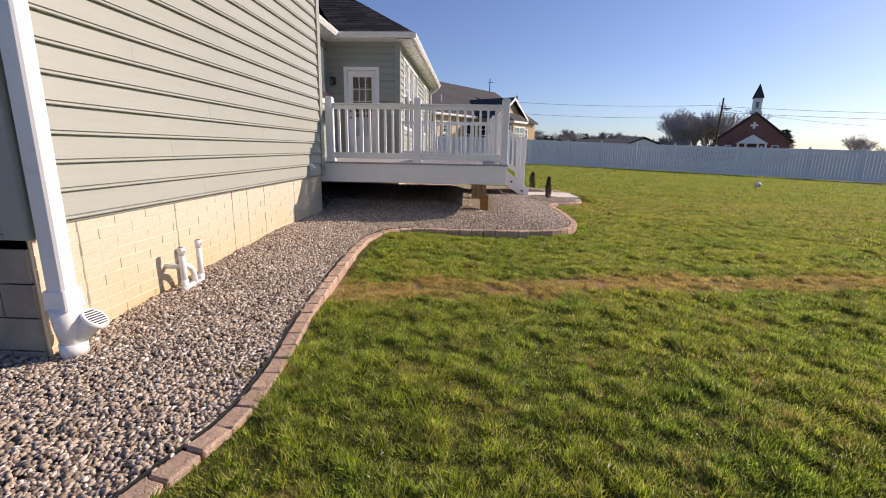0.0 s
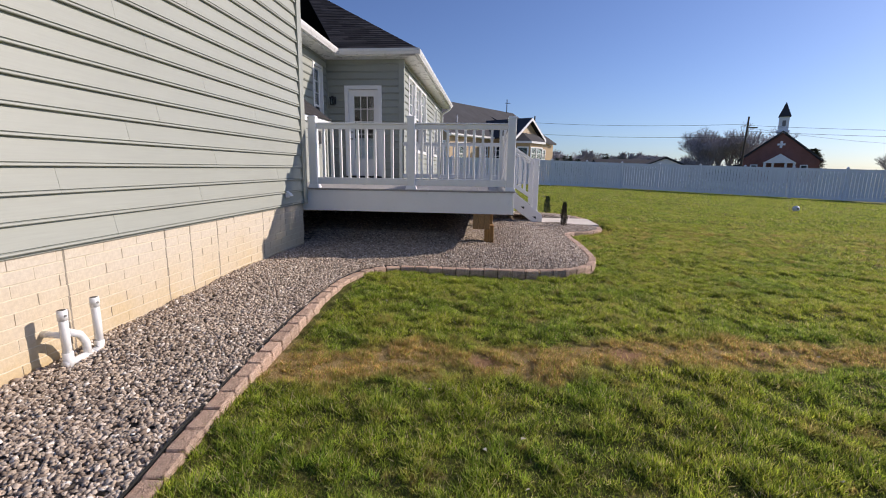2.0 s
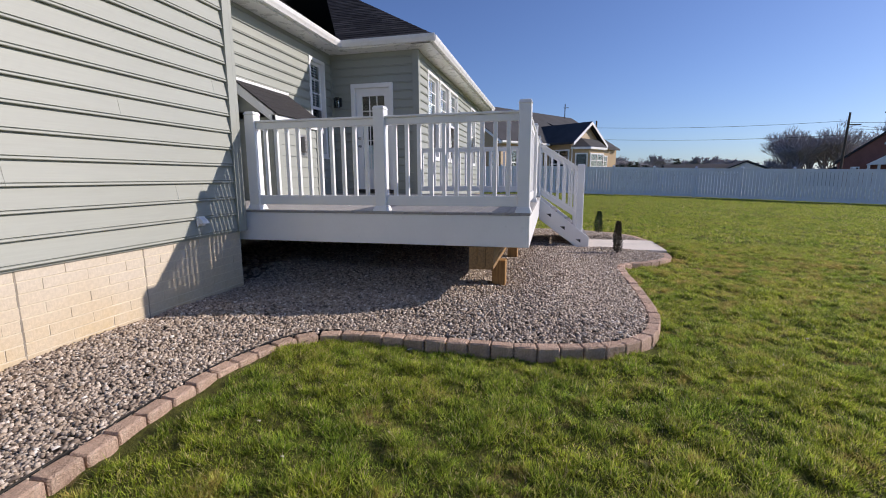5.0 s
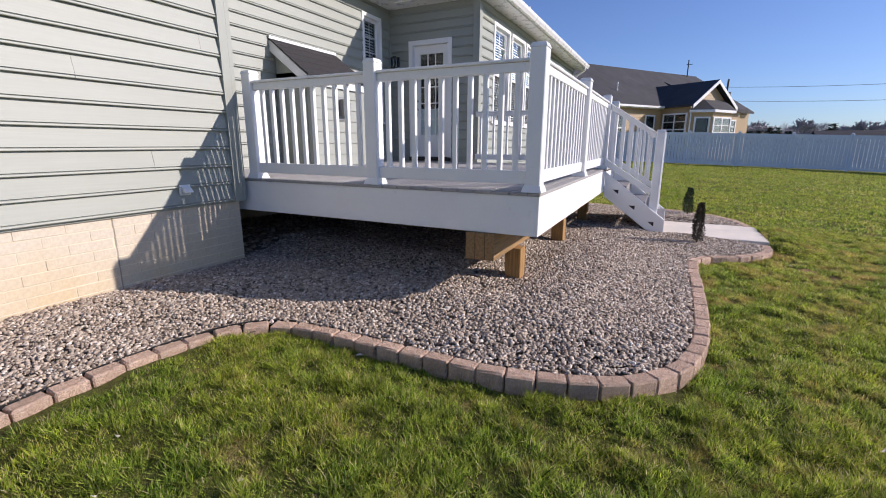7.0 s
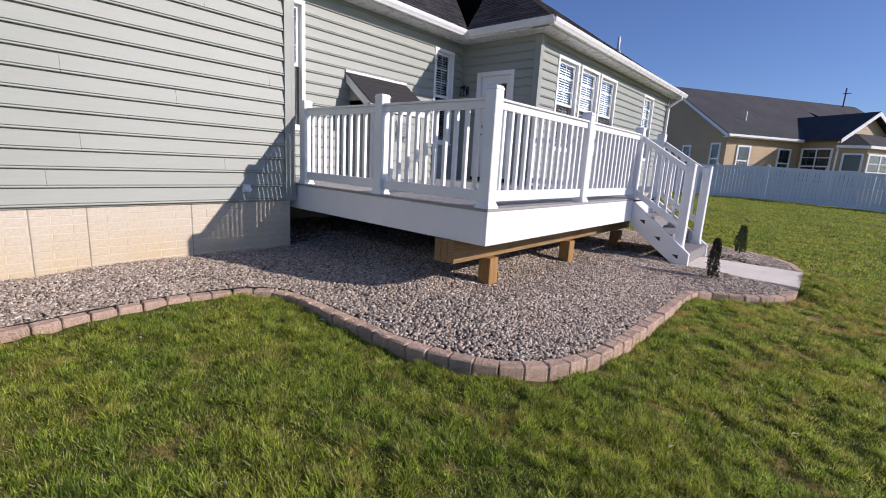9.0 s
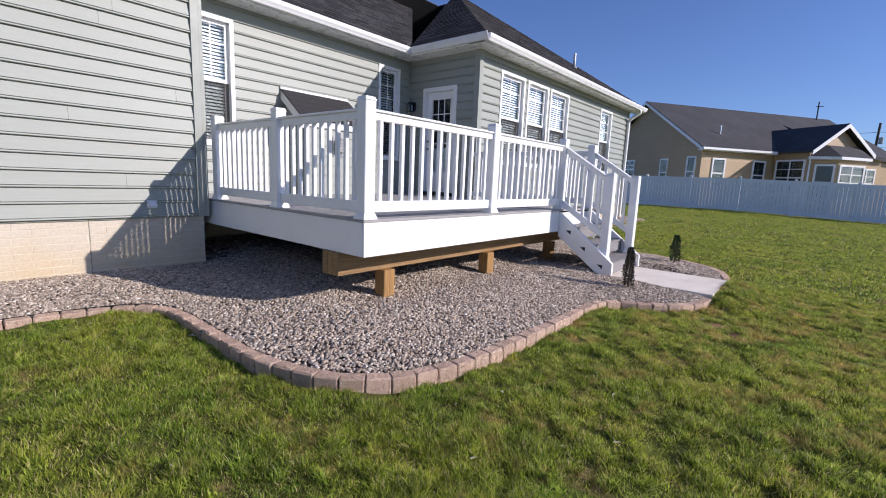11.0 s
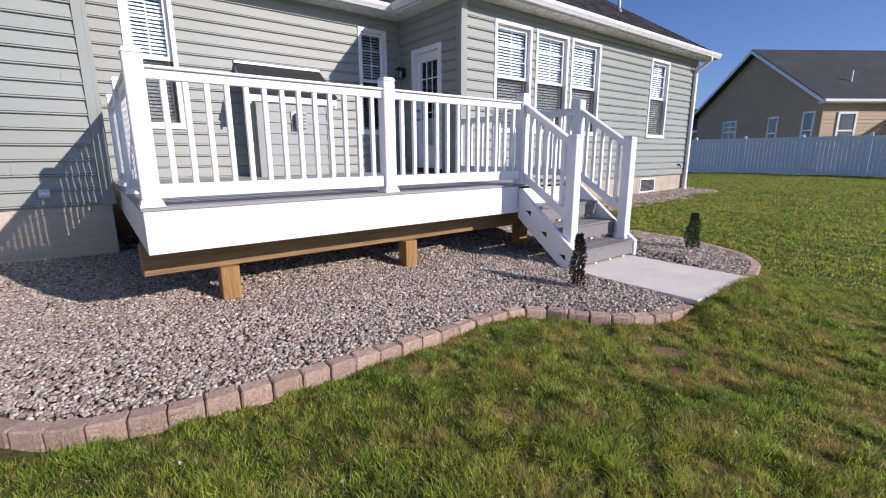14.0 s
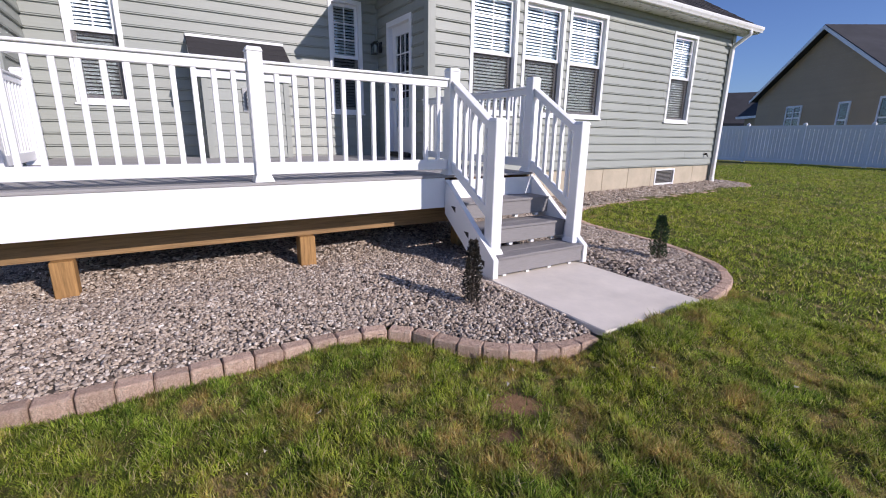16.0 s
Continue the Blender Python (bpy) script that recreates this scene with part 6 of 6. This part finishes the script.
# ---- loose gravel ----
def gravel():
    """Angular river stones lying loose on the bed; each shows its top and sides, its foot is sunk among its neighbours."""
    r = np.random.RandomState(21)
    box = np.array([(-1, -1, -1), (1, -1, -1), (1, 1, -1), (-1, 1, -1), (-0.72, -0.66, 0.8), (0.7, -0.72, 0.8), (0.66, 0.7, 0.8), (-0.7, 0.68, 0.8)]) / 1.5
    box_faces = np.array([(4, 5, 6), (4, 6, 7), (0, 1, 5), (0, 5, 4), (1, 2, 6), (1, 6, 5), (2, 3, 7), (2, 7, 6), (3, 0, 4), (3, 4, 7)])
    ridge = np.array([(-1, -1, -1), (1, -1, -1), (1, 1, -1), (-1, 1, -1), (-0.55, 0.1, 0.8), (0.5, -0.1, 0.8)]) / 1.4
    ridge_faces = np.array([(0, 1, 5), (0, 5, 4), (1, 2, 5), (2, 3, 4), (2, 4, 5), (3, 0, 4)])

    def scatter(x0, x1, y0, y1, per, size):
        n = int((x1 - x0) * (y1 - y0) * per)
        x, y = r.uniform(x0, x1, n), r.uniform(y0, y1, n)
        ok = inside(x, y, BED) & ~((x > PATIO[0] - 0.1) & (x < PATIO[1]) & (y > PATIO[2] - 0.01) & (y < PATIO[3] + 0.01))
        ok &= ~((x < NEAR_X) & (y < NEAR_Y1) & (y > NEAR_Y0)) & ~((x < BACK_X) & (y > NEAR_Y0)) & ~((x < EXT_X) & (y > DOOR_Y))
        x, y = x[ok], y[ok]
        d = np.full(len(x), 9.0)
        for rx, ry in RIM[::2]:
            d = np.minimum(d, np.hypot(x - rx, y - ry))
        x, y = x[d > 0.108], y[d > 0.108]
        return np.stack([x, y, bed_z(x, y) + r.uniform(-0.009, 0.007, len(x)) + 0.02 * (value_noise(x, y, 0.22, 7) - 0.5)], -1), size * r.uniform(0.55, 1.35, len(x))

    def stones(sets, unit, faces):
        pos, size = np.concatenate([q[0] for q in sets]), np.concatenate([q[1] for q in sets])
        n, k = len(pos), len(unit)
        shape = unit[None] * (1 + r.uniform(-0.38, 0.38, (n, k, 3)))
        shape = shape * np.stack([r.uniform(0.85, 1.65, n), r.uniform(0.55, 0.95, n), r.uniform(0.38, 0.68, n)], -1)[:, None] * size[:, None, None]
        yaw, tip = r.uniform(0, 6.28, n), r.normal(0, 0.32, n)
        cx, sx = np.cos(tip)[:, None], np.sin(tip)[:, None]
        shape = np.stack([shape[..., 0], cx * shape[..., 1] - sx * shape[..., 2], sx * shape[..., 1] + cx * shape[..., 2]], -1)
        cz, sz = np.cos(yaw)[:, None], np.sin(yaw)[:, None]
        shape = np.stack([cz * shape[..., 0] - sz * shape[..., 1], sz * shape[..., 0] + cz * shape[..., 1], shape[..., 2]], -1)
        return (shape + pos[:, None]).reshape(-1, 3), (faces[None] + k * np.arange(n)[:, None, None]).reshape(-1, 3)

    near = [scatter(-2.3, -0.9, 0.8, 5.4, 5600, 0.0132), scatter(-2.3, 2.8, 5.4, 7.6, 4600, 0.0136), scatter(0.1, 2.8, 7.6, 10.6, 4600, 0.0136)]
    rest = [scatter(-2.4, 0.1, 7.6, 10.6, 2300, 0.018), scatter(-3.7, 2.8, 10.6, 13.7, 2400, 0.0175), scatter(-3.7, -2.3, 6.8, 10.6, 600, 0.028),
            scatter(-1.9, -0.8, 13.7, 21.6, 1000, 0.025), scatter(-4.2, -0.9, -2.0, 0.8, 600, 0.027), scatter(-4.2, -2.3, 0.8, 2.0, 2200, 0.018)]
    v0, f0 = stones(near, box, box_faces)
    v1, f1 = stones(rest, ridge, ridge_faces)
    ob = new("gravel", raw_mesh("gravel", np.concatenate([v0, v1]), np.concatenate([f0, f1 + len(v0)]), STONE))
    tagged(ob, "loose grey-brown river gravel filling the bed", "gravel", kind="stuff")


gravel()


# ---- grass ----
BARE = ((2.93, 9.62, 0.15), (3.12, 9.42, 0.09), (0.35, 3.6, 0.12), (1.35, 3.8, 0.13), (2.3, 3.95, 0.11))


def grass():
    """Short blades, thick on the hummocks and sparse in the hollows."""
    r = np.random.RandomState(4)
    zones = [(-1.0, 4.6, 0.6, 6.2, 25000, 1.0), (1.7, 5.6, 5.6, 12.4, 25000, 1.0), (4.6, 10, 0.6, 6.2, 4200, 1.7), (5.6, 11, 6.2, 12.4, 4200, 1.7),
             (-0.8, 11, 12.4, 19, 2400, 2.3), (11, 20, 4, 19, 1300, 2.7), (-6, 20, 19, 33.5, 800, 3.4), (-1.0, 5.0, -1.0, 0.6, 3000, 1.5)]
    vs = []
    for x0, x1, y0, y1, per, big in zones:
        n = int((x1 - x0) * (y1 - y0) * per)
        x, y = r.uniform(x0, x1, n), r.uniform(y0, y1, n)
        up = hummocks(x, y)
        clump, mound = tufts(x, y)
        thick = np.clip((0.5 * clump + 0.4 * mound + 0.1 * value_noise(x, y, 0.03, 41) - 0.34) / 0.28, 0, 1)
        ok = r.rand(n) < 0.62 + 0.42 * thick
        for px, py, pr in BARE:
            ok &= r.rand(n) < 0.1 + (np.hypot(x - px, y - py) / pr) ** 4
        ok &= ~((x < EXT_X) & (y < EXT_Y1)) & ~((x > PATIO[0]) & (x < PATIO[1]) & (y > PATIO[2]) & (y < PATIO[3]))
        x, y, thick, up = x[ok], y[ok], thick[ok], up[ok]
        ok = ~inside(x, y, BED)
        x, y, thick, up = x[ok], y[ok], thick[ok], up[ok]
        n = len(x)
        z = lawn_z(x, y) + up - 0.006
        h = (0.021 + 0.021 * thick) * r.uniform(0.55, 1.3, n) * np.where(np.abs(y - (3.57 + 0.17 * x)) < 0.25, 0.75, 1.0) * (1 + 0.1 * (big - 1))
        w = 0.0033 * big * r.uniform(0.7, 1.3, n)
        a = r.uniform(0, 6.28, n)
        lean = h * r.uniform(0.1, 1.5, n)
        la = a + 1.57 + r.normal(0, 0.5, n)
        side = np.stack([np.cos(a) * w, np.sin(a) * w, 0 * w], -1)
        root = np.stack([x, y, z], -1)
        tip = root + np.stack([np.cos(la) * lean, np.sin(la) * lean, h], -1)
        vs.append(np.stack([root - side, root + side, tip], 1).reshape(-1, 3))
    verts = np.concatenate(vs)
    ob = new("grass", raw_mesh("grass", verts, np.arange(len(verts)).reshape(-1, 3), BLADE))
    tagged(ob, "short uneven lawn grass, green with straw-coloured patches", "grass", kind="stuff")


grass()


# ---- litter in the lawn ----
rl = np.random.RandomState(17)
n = 420
lx, ly = rl.uniform(-0.8, 6.0, n), rl.uniform(1.2, 12.0, n)
ok = ~inside(lx, ly, BED)
lx, ly = lx[ok], ly[ok]
lz = lawn_z(lx, ly) + rl.uniform(0.005, 0.035, len(lx))
c = np.stack([lx, ly, lz], -1)[:, None] + rl.normal(0, 1, (len(lx), 3, 3)) * np.array([0.011, 0.011, 0.005])
tagged(new("leaf_litter", raw_mesh("leaf_litter", c.reshape(-1, 3), np.arange(3 * len(lx)).reshape(-1, 3), LITTER)), "scattered pale leaf and stone flecks in the grass", "litter", kind="stuff")
